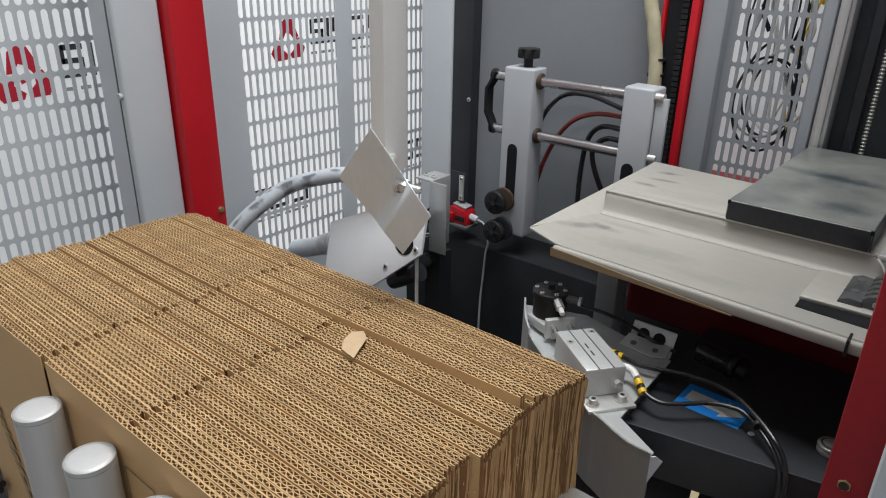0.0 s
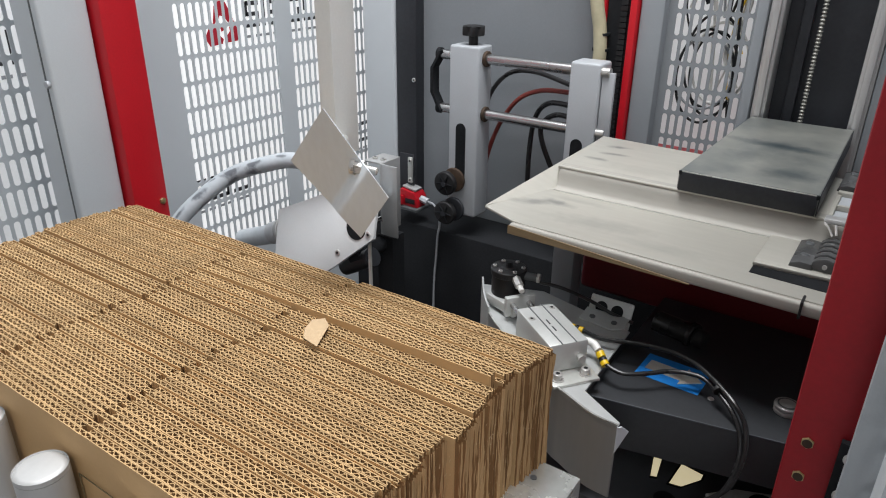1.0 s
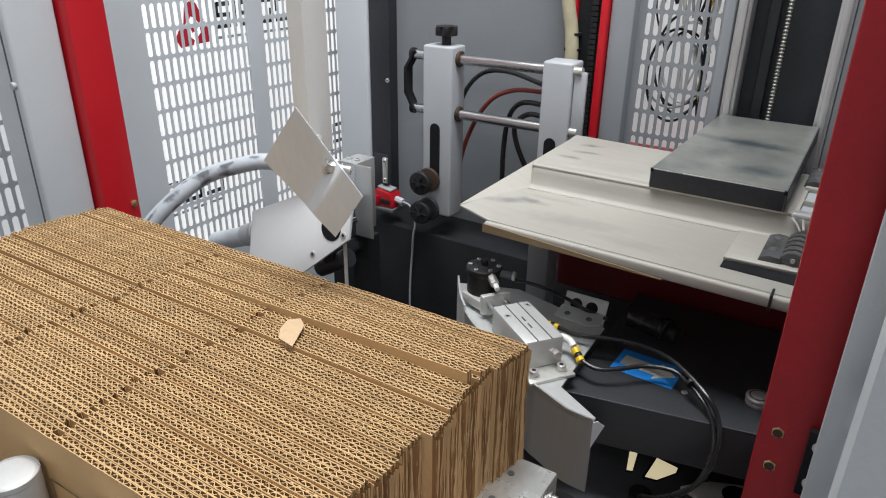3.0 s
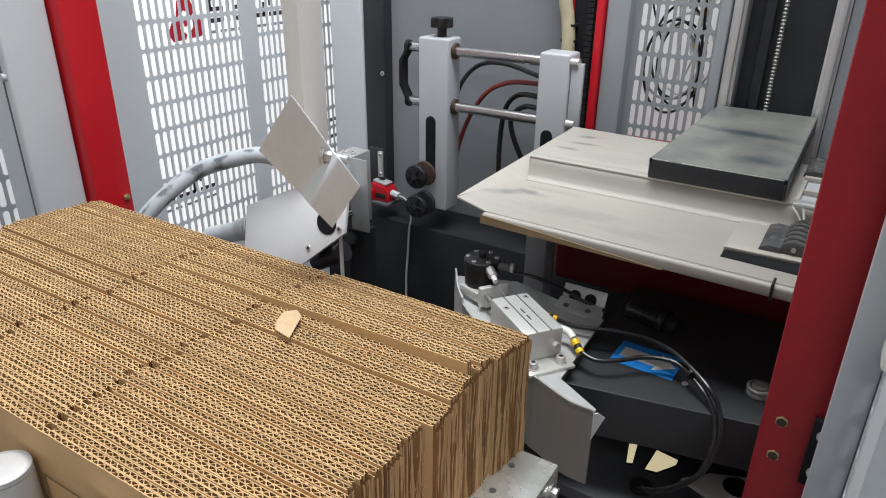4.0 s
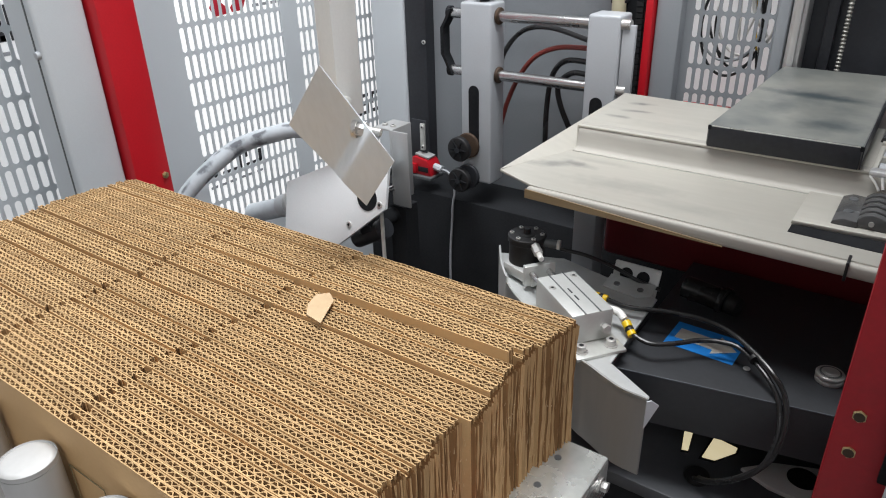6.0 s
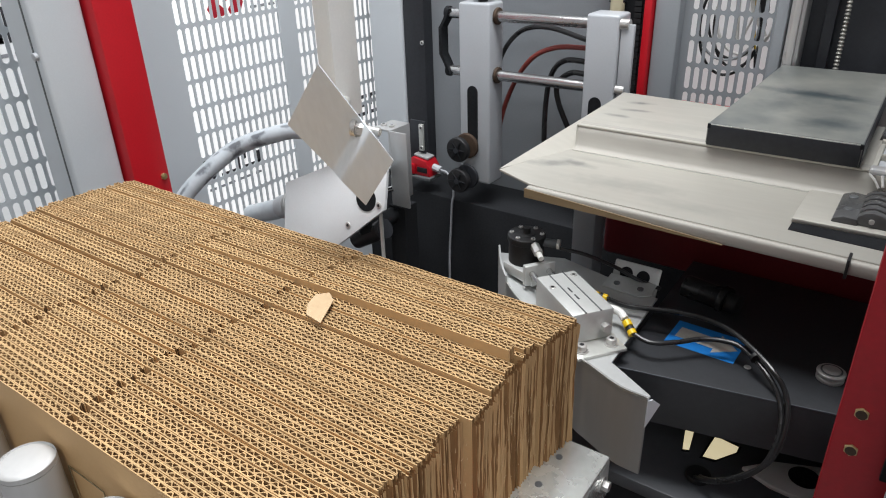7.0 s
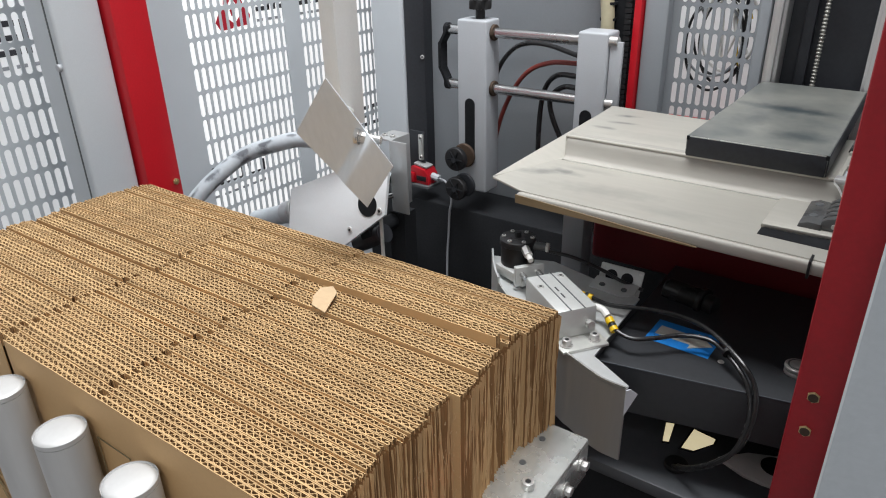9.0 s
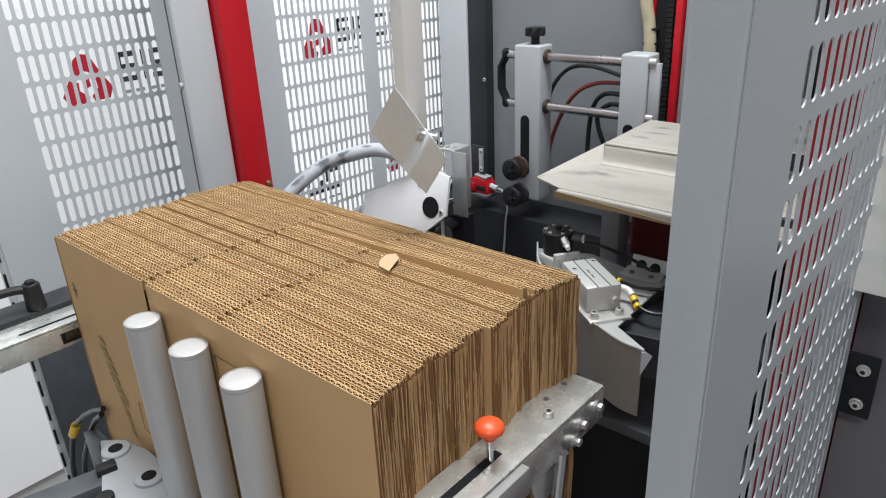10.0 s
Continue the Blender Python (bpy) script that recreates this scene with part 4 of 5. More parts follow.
front = smooth_points([(-0.644, 1.025, 0), (-0.60, 0.962, 0), (-0.545, 0.912, 0), (-0.431, 0.841, 0), (-0.403, 0.827, 0), (-0.36, 0.809, 0), (-0.327, 0.806, 0)], 6)
edge = [(p.x, p.y) for p in front]
part("flange", P(edge + [(-0.327, 0.816), (-0.387, 0.850), (-0.392, 1.02), (-0.55, 1.06)], 0.902, 0.905, bevel=0.0006), BRUSHED, ch)
outer = edge
inner = [(p.x + 0.0008, p.y + 0.0022) for p in front]
part("face_sheet", P(outer + inner[::-1], 0.798, 0.9065), POLISHED, ch)
part("rim", P(outer + inner[::-1], 0.9067, 0.9085), RAILZINC, ch, "thin brighter strip along the top edge")
b = P([(0.806, 0.905), (0.812, 0.905), (0.822, 0.896), (0.806, 0.868)], -0.327, -0.3255, "x")
part("end_sheet", placed(b, pose(-0.327, 0.806, 0, 0, 0, -38) @ pose(0.327, -0.806, 0)), PLATE, ch)
part("fin", P([(p[0] - 0.001, p[1] - 0.001) for p in edge[:9]] + [(p[0] + 0.001, p[1] + 0.001) for p in edge[:9]][::-1], 0.80, 0.918), BRUSHED, ch, "upright curved fin")
part("leg", B(-0.52, -0.47, 0.95, 1.0, 0.72, 0.902), NAVY, ch)

TURN_C = pose(-0.462, 0.902, 0.0095, 0, 0, -37)
cy = thing("stop_cylinder", "compact aluminium air cylinder bolted on the guide sheet", "air cylinder", (-0.462, 0.902, 0.896))
part("base_plate", placed(B(-0.055, 0.078, -0.033, 0.033, 0.8955, 0.900, bevel=0.001), TURN_C), ZINC, cy)
b = placed(B(-0.052, 0.050, -0.028, 0.028, 0.9005, 0.942, bevel=0.0025), TURN_C)
part("body", b, MACHINED, cy)
for v in (-0.010, 0.010):
    part("groove", placed(B(-0.053, 0.0505, v - 0.0008, v + 0.0008, 0.9418, 0.9426), TURN_C), DARKPLATE, cy, "dark groove")
for u, v in ((0.064, -0.021), (0.064, 0.019)):
    p = TURN_C @ Vector((u, v, 0.900))
    b = bmesh.new()
    washer(b, p, (0, 0, 1), 0.0085, 0.0012)
    screw_head(b, p + Vector((0, 0, 0.0012)), (0, 0, 1), 0.006, 0.008)
    part("screw", b, SCREW, cy)
for u in (-0.04, -0.02):
    p = TURN_C @ Vector((u, 0.02 if u < -0.03 else -0.02, 0.9422))
    part("screw", screw_head(bmesh.new(), p, (0, 0, 1), 0.0045, 0.0006), SCREW, cy)
for u in (-0.012, 0.006):
    part("printed_bar", placed(B(u, u + 0.012, -0.0035, -0.0015, 0.9419, 0.9424), TURN_C), INKBLACK, cy, "dark printed bar")
for v in (-0.014, 0.012):
    part("guide_rod", placed(R((-0.098, v, 0.922), (-0.052, v, 0.922), 0.0042, bevel=0.0006), TURN_C), CHROME, cy, "polished guide rod")
part("yoke", placed(B(-0.104, -0.095, -0.024, 0.022, 0.903, 0.934, bevel=0.0015), TURN_C), MACHINED, cy)
part("port", placed(R((0.0495, 0.017, 0.918), (0.0575, 0.017, 0.918), 0.006, seg=6), TURN_C), SCREW, cy, "hexagon port plug")
part("elbow", H([(-0.440, 0.914, 0.926), (-0.424, 0.925, 0.928), (-0.410, 0.926, 0.927), (-0.400, 0.920, 0.923)], 0.0052, seg=14), WHITE, cy, "white elbow fitting")
part("nipple", H([(-0.478, 0.942, 0.922), (-0.462, 0.962, 0.920)], 0.0060, seg=14), SCREW, cy)

ac = thing("pressure_valve", "round black valve with steel fittings on the guide", "valve", (-0.578, 0.99, 0.90))
b = R((-0.578, 0.99, 0.920), (-0.578, 0.99, 0.9515), 0.0255, seg=36, bevel=0.001)
rod(b, (-0.578, 0.99, 0.952), (-0.578, 0.99, 0.962), 0.0275, seg=36, bevel=0.0015)
rod(b, (-0.578, 0.99, 0.896), (-0.578, 0.99, 0.912), 0.018)
rod(b, (-0.578, 0.99, 0.958), (-0.578, 0.99, 0.963), 0.012, bevel=0.001)
rod(b, (-0.578, 0.99, 0.963), (-0.578, 0.99, 0.971), 0.005, seg=6)
part("body", b, RUBBER, ac)
for a in range(6):
    x, y = -0.578 + 0.0215 * math.cos(a * 1.047 + 0.4), 0.99 + 0.0215 * math.sin(a * 1.047 + 0.4)
    part("screw", screw_head(bmesh.new(), (x, y, 0.9618), (0, 0, 1), 0.0032, 0.0025), SCREW, ac)
part("fitting", R((-0.558, 0.975, 0.955), (-0.544, 0.962, 0.951), 0.0066, seg=6), SCREW, ac, "bright steel fitting")
part("plug", R((-0.544, 0.962, 0.951), (-0.536, 0.9545, 0.9485), 0.0040, seg=14), WHITE, ac, "white plastic plug")
part("fitting", R((-0.553, 0.994, 0.953), (-0.534, 0.998, 0.953), 0.006), DARKPLATE, ac, "steel fitting")
part("fitting", R((-0.534, 0.998, 0.953), (-0.530, 0.999, 0.953), 0.0078, seg=6), SCREW, ac, "steel nut")
part("foot", placed(B(-0.033, 0.030, -0.020, 0.024, 0.905, 0.9205, bevel=0.002), pose(-0.566, 0.975, 0, 0, 0, -20)), MACHINED, ac, "aluminium block")

ac.location.z += 0.006

jb = thing("cable_plate", "small steel plate with two round cable holes", "bracket", (-0.44, 1.06, 0.89))
JB = pose(-0.438, 1.06, 0.9055, -25, 0, 0)
part("plate", placed(B(-0.034, 0.034, -0.002, 0.002, -0.021, 0.019, bevel=0.002), JB), BRUSHED, jb)
for u in (-0.014, 0.011):
    part("hole", placed(R((u, -0.0026, 0.002), (u, 0.0, 0.002), 0.0095, seg=24), JB), BLACK, jb)
for u in (-0.029, 0.029):
    for w in (-0.014, 0.014):
        part("screw", placed(R((u, -0.003, w), (u, 0.0, w), 0.0022, seg=12), JB), SCREW, jb)
part("foot_plate", P([(-0.471, 1.050), (-0.404, 1.050), (-0.400, 1.018), (-0.415, 1.006), (-0.468, 1.012)], 0.9054, 0.9078, bevel=0.0006), BRUSHED, jb)
for x in (-0.452, -0.418):
    part("screw", R((x, 1.024, 0.9078), (x, 1.024, 0.9105), 0.0045, seg=6), DARKPLATE, jb)
structure("post_8", B(-0.572, -0.534, 1.13, 1.17, 0.45, 1.045, bevel=0.003), DIMGREY, "grey steel upright under the table", "post")
mo = thing("small_motor", "dark cylindrical motor under the table", "motor", (-0.34, 1.14, 0.90))
part("body", R((-0.375, 1.092, 0.894), (-0.322, 1.080, 0.894), 0.0175, seg=28, bevel=0.002), CABLE, mo)
part("flange", R((-0.322, 1.080, 0.894), (-0.314, 1.078, 0.894), 0.0215, seg=28, bevel=0.0015), CABLE, mo)
part("end_cap", R((-0.314, 1.078, 0.894), (-0.298, 1.0745, 0.894), 0.015, seg=28, bevel=0.002), RUBBER, mo)
part("stand", B(-0.365, -0.33, 1.07, 1.10, 0.887, 0.893), BLACK, mo)

cables = (("air_tube", [(-0.462, 0.960, 0.920), (-0.441, 0.961, 0.919), (-0.41, 0.957, 0.919), (-0.365, 0.966, 0.923), (-0.324, 0.970, 0.925), (-0.29, 0.963, 0.925), (-0.262, 0.948, 0.922), (-0.226, 0.921, 0.914), (-0.206, 0.907, 0.897), (-0.197, 0.885, 0.872), (-0.203, 0.868, 0.835), (-0.228, 0.872, 0.795), (-0.255, 0.885, 0.762), (-0.275, 0.905, 0.738), (-0.281, 0.924, 0.722)]),
          ("air_tube", [(-0.399, 0.9195, 0.9225), (-0.387, 0.910, 0.915), (-0.361, 0.905, 0.911), (-0.335, 0.922, 0.911), (-0.313, 0.942, 0.912), (-0.288, 0.952, 0.913), (-0.265, 0.950, 0.912), (-0.232, 0.925, 0.905), (-0.211, 0.906, 0.888), (-0.202, 0.883, 0.860), (-0.209, 0.866, 0.825), (-0.234, 0.874, 0.785), (-0.262, 0.890, 0.752), (-0.282, 0.908, 0.732), (-0.286, 0.922, 0.722)]),
          ("air_tube", [(-0.53, 0.999, 0.953), (-0.50, 1.010, 0.948), (-0.475, 1.028, 0.934), (-0.455, 1.040, 0.922), (-0.43, 1.046, 0.910), (-0.40, 1.055, 0.90)]))
for k, (n, pts) in enumerate(cables):
    c = thing(n, "shiny black air tube running over the housing", "tube", pts[0], "black air tubes")
    part("tube", H(pts, 0.0031 if k < 2 else 0.0028), CABLE, c)
    if k == 0:
        part("tie", H([(-0.249, 0.9385, 0.914), (-0.246, 0.9355, 0.913)], 0.0075, seg=12, steps=2), RUBBER, c, "black cable tie")
    if k < 2:
        a, d = Vector(pts[0]), (Vector(pts[1]) - Vector(pts[0])).normalized()
        part("collar", H([a + d * 0.002, a + d * 0.010], 0.0057, seg=14, steps=2), YELLOW, c, "yellow release collar")
        part("collar", H([a + d * 0.016, a + d * 0.022], 0.0055, seg=14, steps=2), YELLOW, c, "yellow release collar")
        part("ring", H([a + d * 0.012, a + d * 0.016], 0.0056, seg=14, steps=2), RUBBER, c)

# ---- deflector on the pale column ----
structure("column", B(-0.745, -0.720, 0.780, 0.8225, 1.165, 2.1, bevel=0.0015), PALE, "pale painted square column hanging from above", "column")
df = thing("deflector_plate", "bent brushed steel deflector bolted on the pale column", "deflector", (-0.64, 0.71, 1.18))
A = [(-0.708, 0.690, 1.187), (-0.635, 0.672, 1.261), (-0.598, 0.728, 1.155), (-0.635, 0.722, 1.100)]
tl, top, rr, bot = (Vector(p) for p in A)
b = bmesh.new()
n = (top - tl).cross(bot - tl).normalized()
rows = []
# the step runs towards the camera, so the plate's outline fits the view
fold = Vector((0.64, -0.70, 0.30))
for t, lift in ((0, 0), (0.3, -0.0005), (0.50, 0), (0.55, 0.0004), (0.57, 0.0018), (0.59, 0.005), (0.62, 0.0115), (0.65, 0.0180), (0.67, 0.0215), (0.69, 0.0232), (0.72, 0.0240), (0.86, 0.0235), (1, 0.0205)):
    rows.append([tl.lerp(bot, t) + fold * lift, top.lerp(rr, t) + fold * lift])
for side in (0, 0.0013):
    vv = [[b.verts.new(p - n * side) for p in row] for row in rows]
    for a, c in zip(vv, vv[1:]):
        b.faces.new((a[0], a[1], c[1], c[0]))
    if side == 0:
        keep = vv
loop1 = [r_[0] for r_ in keep] + [r_[1] for r_ in reversed(keep)]
loop2 = [r_[0] for r_ in vv] + [r_[1] for r_ in reversed(vv)]
for i in range(len(loop1)):
    j = (i + 1) % len(loop1)
    b.faces.new((loop1[i], loop1[j], loop2[j], loop2[i]))
part("bent_sheet", b, PLATE, df)
c = Vector((-0.6215, 0.702, 1.1925))
if n.y > 0:
    n = -n
axis = Vector((0.88, 0.25, -0.10)).normalized()
b = bmesh.new()
washer(b, c - axis * 0.004, axis, 0.0095, 0.005)
hexagon(b, c + axis * 0.001, c + axis * 0.010, 0.0085)
rod(b, c, c + axis * 0.026, 0.0045, bevel=0.0006)
part("bolt", b, SCREW, df, "steel bolt and nut")
part("arm", R((-0.66, 0.712, 1.185), (-0.722, 0.795, 1.185), 0.007), ZINC, df)

# ---- suction head behind the stack ----
sh = thing("suction_head", "grey painted plate of the suction head with a round hole", "machine head", (-1.05, 1.1, 0.85))
hole = [(-0.982 + 0.024 * math.cos(a), 0.894 + 0.024 * math.sin(a)) for a in (2 * math.pi * k / 28 for k in range(28))]
outline = [(-1.199, 0.884), (-1.199, 0.70), (-1.15, 0.70), (-1.03, 0.801), (-0.937, 0.882), (-0.937, 0.970), (-1.0, 0.980)]
TILT = pose(0, 1.10, 0.885, -12) @ pose(0, -1.10, -0.885)
part("plate", placed(P(outline, 1.10, 1.108, "y", bevel=0.001), TILT), WHITEGREY, sh)
part("hole", placed(P(hole, 1.0988, 1.1, "y"), TILT), BLACK, sh, "dark round hole")
for x, z in ((-1.023, 0.833), (-0.950, 0.888), (-1.02, 0.94)):
    part("screw", placed(screw_head(bmesh.new(), (x, 1.10, z), (0, -1, 0), 0.0065, 0.002), TILT), SCREW, sh)
b = bmesh.new()
box(b, -0.985, -0.945, 1.186, 1.190, 0.850, 1.003, bevel=0.001)
box(b, -0.989, -0.985, 1.186, 1.25, 0.850, 1.003, bevel=0.001)
box(b, -1.03, -0.989, 1.19, 1.25, 0.999, 1.003, bevel=0.001)
part("bracket", b, ALU, sh, "grey folded bracket")
for x in (-1.018, -0.998):
    part("screw", screw_head(bmesh.new(), (x, 1.21, 1.003), (0, 0, 1), 0.006, 0.004), SCREW, sh)
part("shaft", R((-1.0, 1.11, 0.82), (-1.0, 1.24, 0.82), 0.016, seg=24), BLACK, sh)
part("pin", R((-1.03, 1.17, 0.868), (-0.985, 1.188, 0.885), 0.006), CHROME, sh)
part("stem", B(-1.01, -0.97, 1.2, 1.24, 0.44, 0.84), BLACK, sh)
part("drum", R((-1.040, 1.128, 0.783), (-0.964, 1.128, 0.826), 0.019, seg=28, bevel=0.002), CABLE, sh, "glossy black drum")
part("drum_ring", R((-0.970, 1.128, 0.8225), (-0.963, 1.128, 0.8268), 0.0205, seg=28, bevel=0.001), NAVY, sh)
part("edge_strip", B(-0.960, -0.953, 1.109, 1.113, 0.45, 0.868, bevel=0.0006), ZINC, sh, "narrow bright steel strip")
part("bar", R((-1.0, 1.12, 0.90), (-1.0, 1.22, 0.93), 0.012), BLACK, sh)
part("pipe", H([(-1.22, 1.12, 0.82), (-1.27, 1.12, 0.80), (-1.35, 1.12, 0.77)], 0.022, seg=16), HOSE, sh, "grey pipe end")
part("clamp", R((-1.205, 1.12, 0.828), (-1.217, 1.12, 0.823), 0.027, seg=24, bevel=0.002), ALU, sh, "steel hose clamp")
part("cuff", R((-1.219, 1.12, 0.822), (-1.245, 1.12, 0.811), 0.0252, seg=24, bevel=0.002), LIGHTGREY, sh, "blue-grey cuff")
hz = thing("air_hose", "scuffed grey-blue air hose arching behind the stack", "hose", (-1.4, 1.1, 0.8))
part("tube", H([(-1.335, 0.90, 0.74), (-1.332, 0.925, 0.84), (-1.325, 0.95, 0.883), (-1.300, 1.0, 0.928), (-1.266, 1.05, 0.964), (-1.199, 1.08, 0.990), (-1.145, 1.10, 1.003), (-1.08, 1.11, 1.0), (-1.02, 1.13, 0.98), (-0.98, 1.16, 0.93)], 0.0165, seg=18), HOSE, hz)

# ---- gantry carriage on the back wall ----
YC = 1.40
cg = thing("carriage", "grey gantry carriage with two columns joined by steel rods", "machine carriage", (-0.8, YC, 0.85))


def column(x0, x1, z0, z1, slot):
    part("column", B(x0, x1, YC, YC + 0.055, z0, z1, bevel=0.005, segs=3), LIGHTGREY, cg)
    if slot:
        a, b_, w = (x0 + x1) / 2 - 0.004, slot, 0.0125
        pts = [(a + w * math.cos(t), slot[1] - w + w * math.sin(t)) for t in (k * math.pi / 8 for k in range(9))]
        pts += [(a + w * math.cos(t), slot[0] + w + w * math.sin(t)) for t in (math.pi + k * math.pi / 8 for k in range(9))]
        part("slot", P(pts, YC - 0.0012, YC + 0.001, "y"), BLACK, cg, "dark upright slot")


column(-0.966, -0.893, 0.838, 1.213, (0.915, 1.05))
column(-0.690, -0.628, 0.90, 1.207, (0.94, 1.06))
for z in (1.187, 1.071):
    part("rod", R((-1.01, YC + 0.027, z), (-0.69, YC + 0.027, z), 0.0105, seg=24), CHROME, cg, "polished steel rod")
    part("collar", R((-0.893, YC + 0.027, z), (-0.886, YC + 0.027, z), 0.0165, seg=24, bevel=0.002), RUSTY, cg, "rusty bushing")
    part("stud", R((-0.628, YC + 0.01, z + 0.005), (-0.612, YC + 0.01, z + 0.005), 0.009), SCREW, cg)
bar = [(-1.000, 1.196), (-1.008, 1.176), (-1.021, 1.158), (-1.021, 1.104), (-1.010, 1.086), (-1.000, 1.064)]
b = P([(x - 0.0035, z) for x, z in bar] + [(x + 0.0035, z) for x, z in reversed(bar)], YC + 0.012, YC + 0.036, "y", bevel=0.0008)
for z in (1.187, 1.071):
    rod(b, (-1.012, YC + 0.027, z), (-1.003, YC + 0.027, z), 0.0135, seg=20, bevel=0.001)
part("handle", b, BLACK, cg, "black bent flat handle")
part("side_plate", B(-0.626, -0.602, YC + 0.006, YC + 0.014, 1.04, 1.192, bevel=0.001), LIGHTGREY, cg)
b = R((-0.925, YC + 0.028, 1.213), (-0.925, YC + 0.028, 1.232), 0.010)
lobes = [(-0.925 + (0.0225 + 0.0035 * math.cos(6 * a)) * math.cos(a), YC + 0.028 + (0.0225 + 0.0035 * math.cos(6 * a)) * math.sin(a)) for a in (k * math.pi / 24 for k in range(48))]
prism(b, lobes, 1.232, 1.251, bevel=0.003)
part("knob", b, RUBBER, cg, "black star knob")
for z in (0.918, 0.848):
    b = R((-0.952, YC - 0.036, z), (-0.952, YC - 0.022, z), 0.027, seg=32, bevel=0.003)
    rod(b, (-0.952, YC - 0.023, z), (-0.948, YC - 0.003, z), 0.009)
    w = part("wheel", b, RUBBER, cg, "black rubber wheel")
    part("rim", R((-0.945, YC - 0.010, z + 0.003), (-0.945, YC - 0.002, z + 0.003), 0.0275, seg=32, bevel=0.002), RUSTY if z > 0.9 else NAVY, w, "worn rim behind the wheel")
    for k in range(6):
        a = k * math.pi / 3
        part("spoke", P([(-0.952 + 0.004 * math.cos(a + 1.57), z + 0.004 * math.sin(a + 1.57)), (-0.952 + 0.021 * math.cos(a), z + 0.021 * math.sin(a)), (-0.952 + 0.004 * math.cos(a - 1.57), z + 0.004 * math.sin(a - 1.57))], YC - 0.0395, YC - 0.0345, "y"), BLACK, w)
    part("hub", R((-0.952, YC - 0.040, z), (-0.952, YC - 0.034, z), 0.006), NAVY, w)
for pts, r, m in (([(-0.915, 1.47, 0.90), (-0.923, 1.48, 1.0), (-0.915, 1.48, 1.09), (-0.87, 1.48, 1.15), (-0.80, 1.47, 1.165), (-0.70, 1.45, 1.15)], 0.005, CABLE),
                  ([(-0.93, 1.47, 0.86), (-0.90, 1.48, 1.0), (-0.85, 1.48, 1.09), (-0.79, 1.48, 1.125), (-0.70, 1.46, 1.135)], 0.005, ORANGEHOSE),
                  ([(-0.80, 1.47, 0.90), (-0.805, 1.48, 1.0), (-0.795, 1.48, 1.07), (-0.76, 1.47, 1.105), (-0.69, 1.45, 1.11)], 0.0055, CABLE),
                  ([(-0.735, 1.46, 0.96), (-0.765, 1.46, 1.02), (-0.77, 1.46, 1.06), (-0.74, 1.46, 1.085), (-0.69, 1.45, 1.085)], 0.0055, CABLE)):
    t = thing("air_tube", "air tube looping behind the carriage", "tube", pts[0], "tubes behind the carriage")
    part("tube", H(pts, r), m, t)

cd = thing("cable_hose", "beige corrugated hose hanging in front of the back wall", "hose", (-0.67, 1.5, 1.2))
part("tube", H([(-0.674, 1.5, 1.17), (-0.674, 1.5, 1.215), (-0.679, 1.5, 1.26), (-0.690, 1.5, 1.31), (-0.71, 1.5, 1.45), (-0.72, 1.5, 2.1)], 0.0135, seg=16, steps=12), BEIGE, cd)
for z in (1.215, 1.245):
    part("tie", R((-0.675, 1.505, z), (-0.675, 1.505, z + 0.005), 0.0165), BLACK, cd, "black cable tie")
dc = thing("drag_chain", "black ribbed cable chain beside the red strip", "cable chain", (-0.645, 1.5, 1.1))
part("back", B(-0.672, -0.626, 1.516, 1.534, 0.8, 2.1), BLACK, dc)
for k in range(120):
    part("link", B(-0.643, -0.630, 1.508, 1.516, 0.8 + k * 0.0105, 0.8085 + k * 0.0105), RUBBER, dc)

sw = thing("safety_switch", "red safety switch with a grey lid and white cable gland", "switch", (-1.08, 1.42, 0.8))
REDSWITCH = mat("red_switch", (0.40, 0.006, 0.014), 0.35)
b = P([(-1.112, 0.826), (-1.052, 0.826), (-1.052, 0.848), (-1.062, 0.862), (-1.098, 0.868), (-1.112, 0.860)], 1.398, 1.438, "y", bevel=0.002)
box(b, -1.112, -1.090, 1.392, 1.40, 0.828, 0.852, bevel=0.002)
part("body", b, REDSWITCH, sw)
part("lid", placed(B(-0.019, 0.019, -0.014, 0.014, 0, 0.005, bevel=0.001), pose(-1.080, 1.418, 0.8665, 0, 9, 0)), ALU, sw)
part("foot", B(-1.114, -1.046, 1.39, 1.44, 0.818, 0.8255, bevel=0.001), DARKPLATE, sw, "grey mounting foot")
part("recess", B(-1.086, -1.058, 1.3968, 1.398, 0.834, 0.846, bevel=0.0004), BLACK, sw)
part("gland", R((-1.053, 1.416, 0.846), (-1.032, 1.416, 0.842), 0.0085, seg=8, bevel=0.001), LIGHTGREY, sw)
part("cable", H([(-1.034, 1.416, 0.842), (-1.015, 1.414, 0.840), (-0.995, 1.405, 0.828), (-0.985, 1.397, 0.80), (-0.988, 1.394, 0.775), (-0.992, 1.394, 0.72), (-0.998, 1.394, 0.64), (-1.0, 1.394, 0.5)], 0.0026), INKGREY, sw, "thin grey cable hanging over the beam")
sb = thing("switch_bracket", "dark bracket plate with screws on the corner post", "bracket", (-1.09, 1.45, 0.91))
part("plate", B(-1.118, -1.076, 1.42, 1.424, 0.872, 0.948, bevel=0.001), NAVY, sb)
part("tab", B(-1.09, -1.078, 1.414, 1.42, 0.88, 0.942, bevel=0.001), ZINC, sb)
for z in (0.888, 0.935):
    part("screw", screw_head(bmesh.new(), (-1.082, 1.414, z), (0, -1, 0), 0.005, 0.003), SCREW, sb)

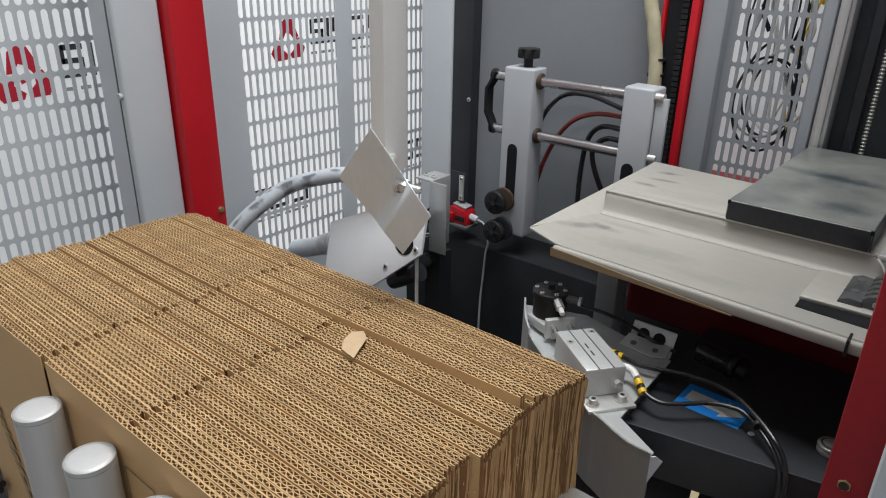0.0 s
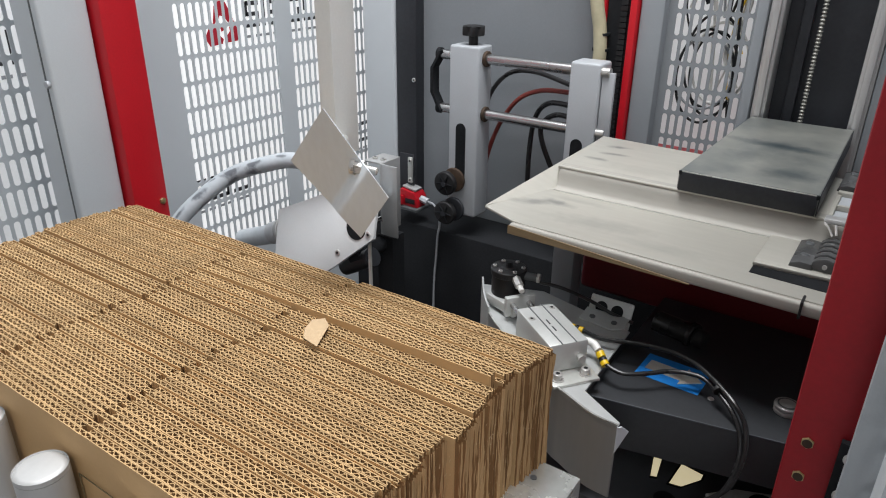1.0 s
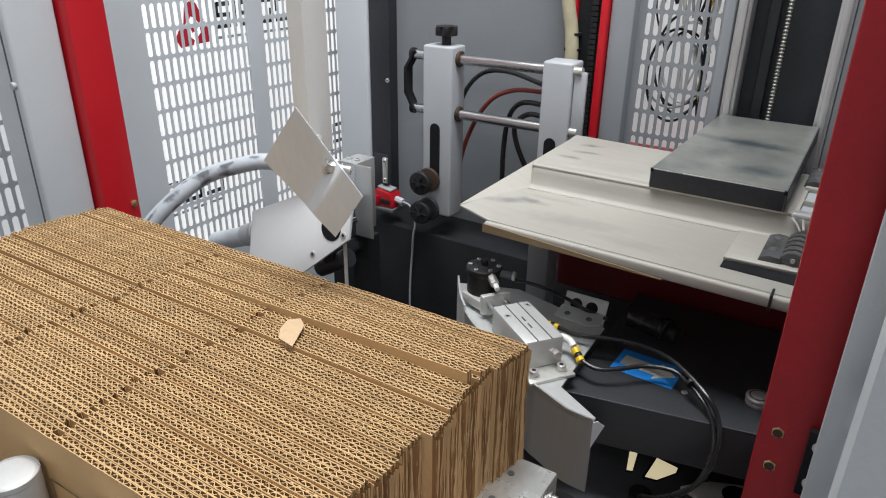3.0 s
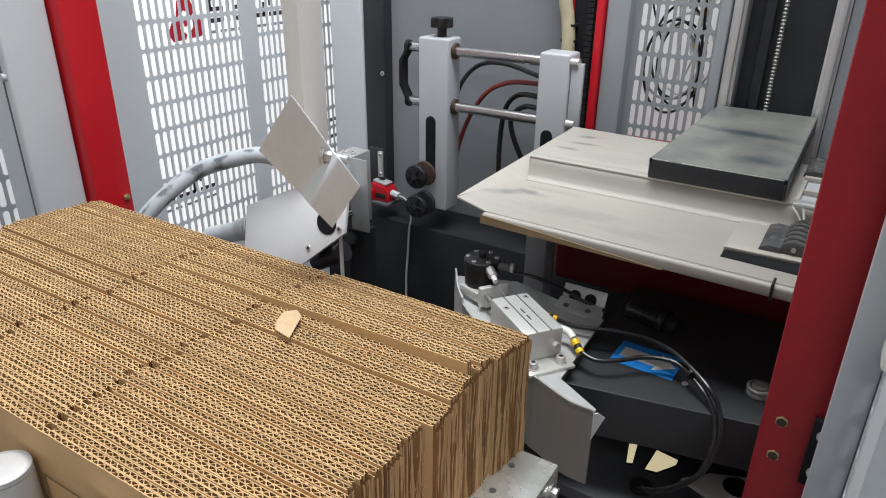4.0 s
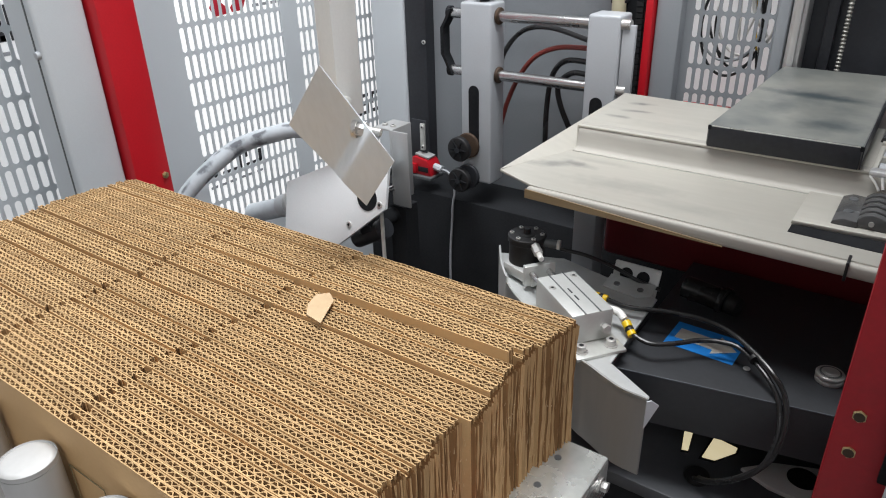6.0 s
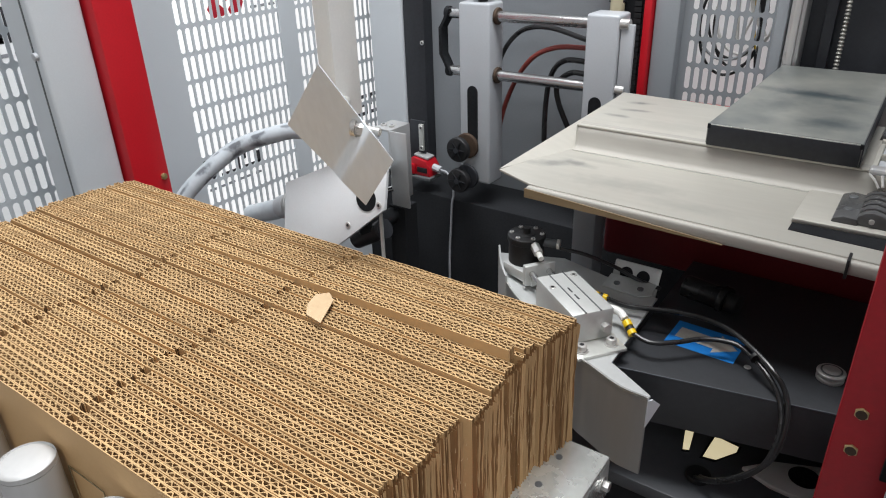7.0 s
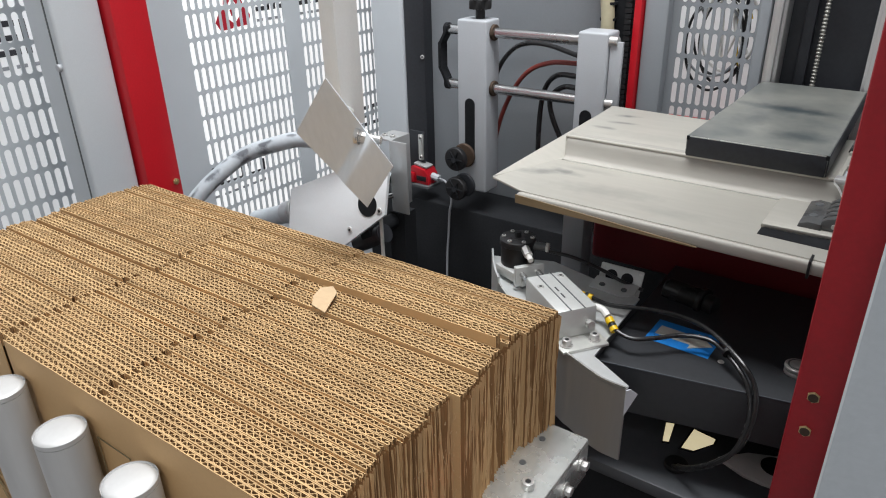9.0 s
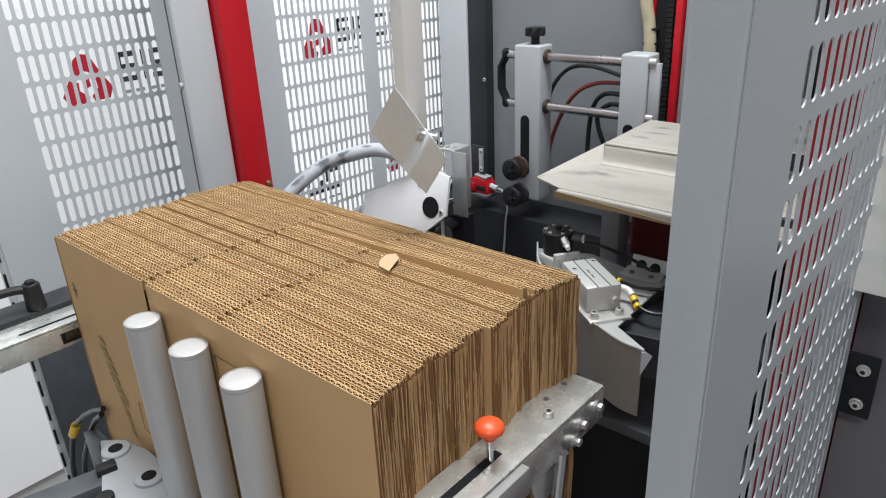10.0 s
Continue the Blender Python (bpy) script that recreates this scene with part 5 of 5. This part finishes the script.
# cables behind the perforated back door
for k in range(22):
    rc = random.Random(50 + k)
    x, y = -0.54 + 0.0062 * k, 1.575 + rc.uniform(0, 0.10)
    pts = [(x, y, 2.1), (x, y, 1.8)] + [(x + rc.uniform(-0.02, 0.02), y, 1.5 - 0.07 * j + rc.uniform(-0.02, 0.02)) for j in range(rc.choice((3, 4, 5, 6)))]
    t = thing("cable", "loose cable hanging behind the perforated door", "cable", pts[0], "cables behind the door")
    part("sheath", H(pts, rc.choice((0.002, 0.003, 0.0045)), seg=8), YELLOW if k > 13 and k % 2 else (CABLE, WHITE, CABLE, LIGHTGREY, WHITE)[k % 5], t)
for k in range(5):
    rc = random.Random(90 + k)
    cx, cz, rx, rz = -0.475 + rc.uniform(-0.015, 0.015), 1.20 + rc.uniform(-0.03, 0.03), 0.05 + rc.uniform(-0.012, 0.012), 0.09 + rc.uniform(-0.03, 0.02)
    pts = [(cx + rx * math.cos(a), 1.57 + 0.006 * k, cz + rz * math.sin(a)) for a in (2 * math.pi * q / 14 for q in range(15))]
    t = thing("cable_coil", "coiled cable hung behind the perforated door", "cable", pts[0], "cables behind the door")
    part("sheath", H(pts + [(cx, 1.58, 2.1)] if k == 0 else pts, 0.0026, seg=8, steps=4), (CABLE, LIGHTGREY, CABLE, WHITE, CABLE)[k], t)

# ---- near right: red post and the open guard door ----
# shaded copy of the red stands in for the shadow on this post
np_ = structure("post_9", B(-0.155, -0.082, 0.762, 0.845, 0.0, 2.1, bevel=0.003), SHADERED, "red square post at the door opening, in a shade-darkened red", "post")
for z in (1.005, 0.966):
    b = bmesh.new()
    hexagon(b, (-0.138, 0.762, z), (-0.138, 0.7595, z), 0.0058)
    part("bolt", b, BRASSY, np_, "worn hexagon insert")
    part("bore", R((-0.138, 0.7598, z), (-0.138, 0.7588, z), 0.0044, seg=16), RUSTY, np_, "dark threaded hole")
hp = thing("hinge_plate", "black hinge plate with two cap screws on the red post", "hinge", (-0.1, 0.758, 0.96))
part("plate", B(-0.113, -0.050, 0.754, 0.7615, 0.950, 1.022, bevel=0.001), BLACK, hp)
for z in (0.966, 1.007):
    for x in (-0.102, -0.063):
        b = bmesh.new()
        washer(b, (x, 0.754, z), (0, -1, 0), 0.0066, 0.0012)
        screw_head(b, (x, 0.7528, z), (0, -1, 0), 0.0050, 0.004)
        part("cap_screw", b, SCREW, hp)
structure("wall_door_side", B(-0.080, 0.35, 0.775, 0.80, 0.0, 1.6), mat("dark_grey_sheet", (0.13, 0.13, 0.14), 0.45, vary=0.08), "dark grey side sheet behind the door", "wall")

DOOR = pose(-0.1135, 0.349, 0, 0, 0, -1.0)
dr = thing("guard_door", "open grey perforated guard door seen along its face", "machine guard", (-0.117, 0.335, 0.3), "perforated guards")
part("sheet", placed(slot_sheet(0.0, 0.392, 0.32, 1.88, 0.0183, 0.0440, 0.0115, 0.0340, 0.0012, (0.083, 0.008, 0.084, 0.05)), DOOR @ Matrix.Translation((0.0282, 0, 0)) @ ACROSS_X), DIMDOORGREY, dr, smooth=False)
part("free_stile", placed(B(0.0, 0.028, -0.002, 0.026, 0.0, 1.9, bevel=0.0025), DOOR), DIMDOORGREY, dr)
part("hinge_stile", placed(B(0.0, 0.028, 0.380, 0.399, 0.3, 1.9, bevel=0.0025), DOOR), DIMDOORGREY, dr)
part("bottom_rail", placed(B(0.0, 0.028, 0.026, 0.380, 0.3, 0.34, bevel=0.004), DOOR), DIMDOORGREY, dr)
part("top_rail", placed(B(0.0, 0.028, 0.026, 0.380, 1.86, 1.9, bevel=0.004), DOOR), DIMDOORGREY, dr)

cb = thing("control_box", "pale grey control enclosure beside the door post", "enclosure", (0.0, 0.74, 1.12))
part("shell", B(-0.084, 0.22, 0.70, 0.758, 1.115, 1.5, bevel=0.004), PALE, cb)
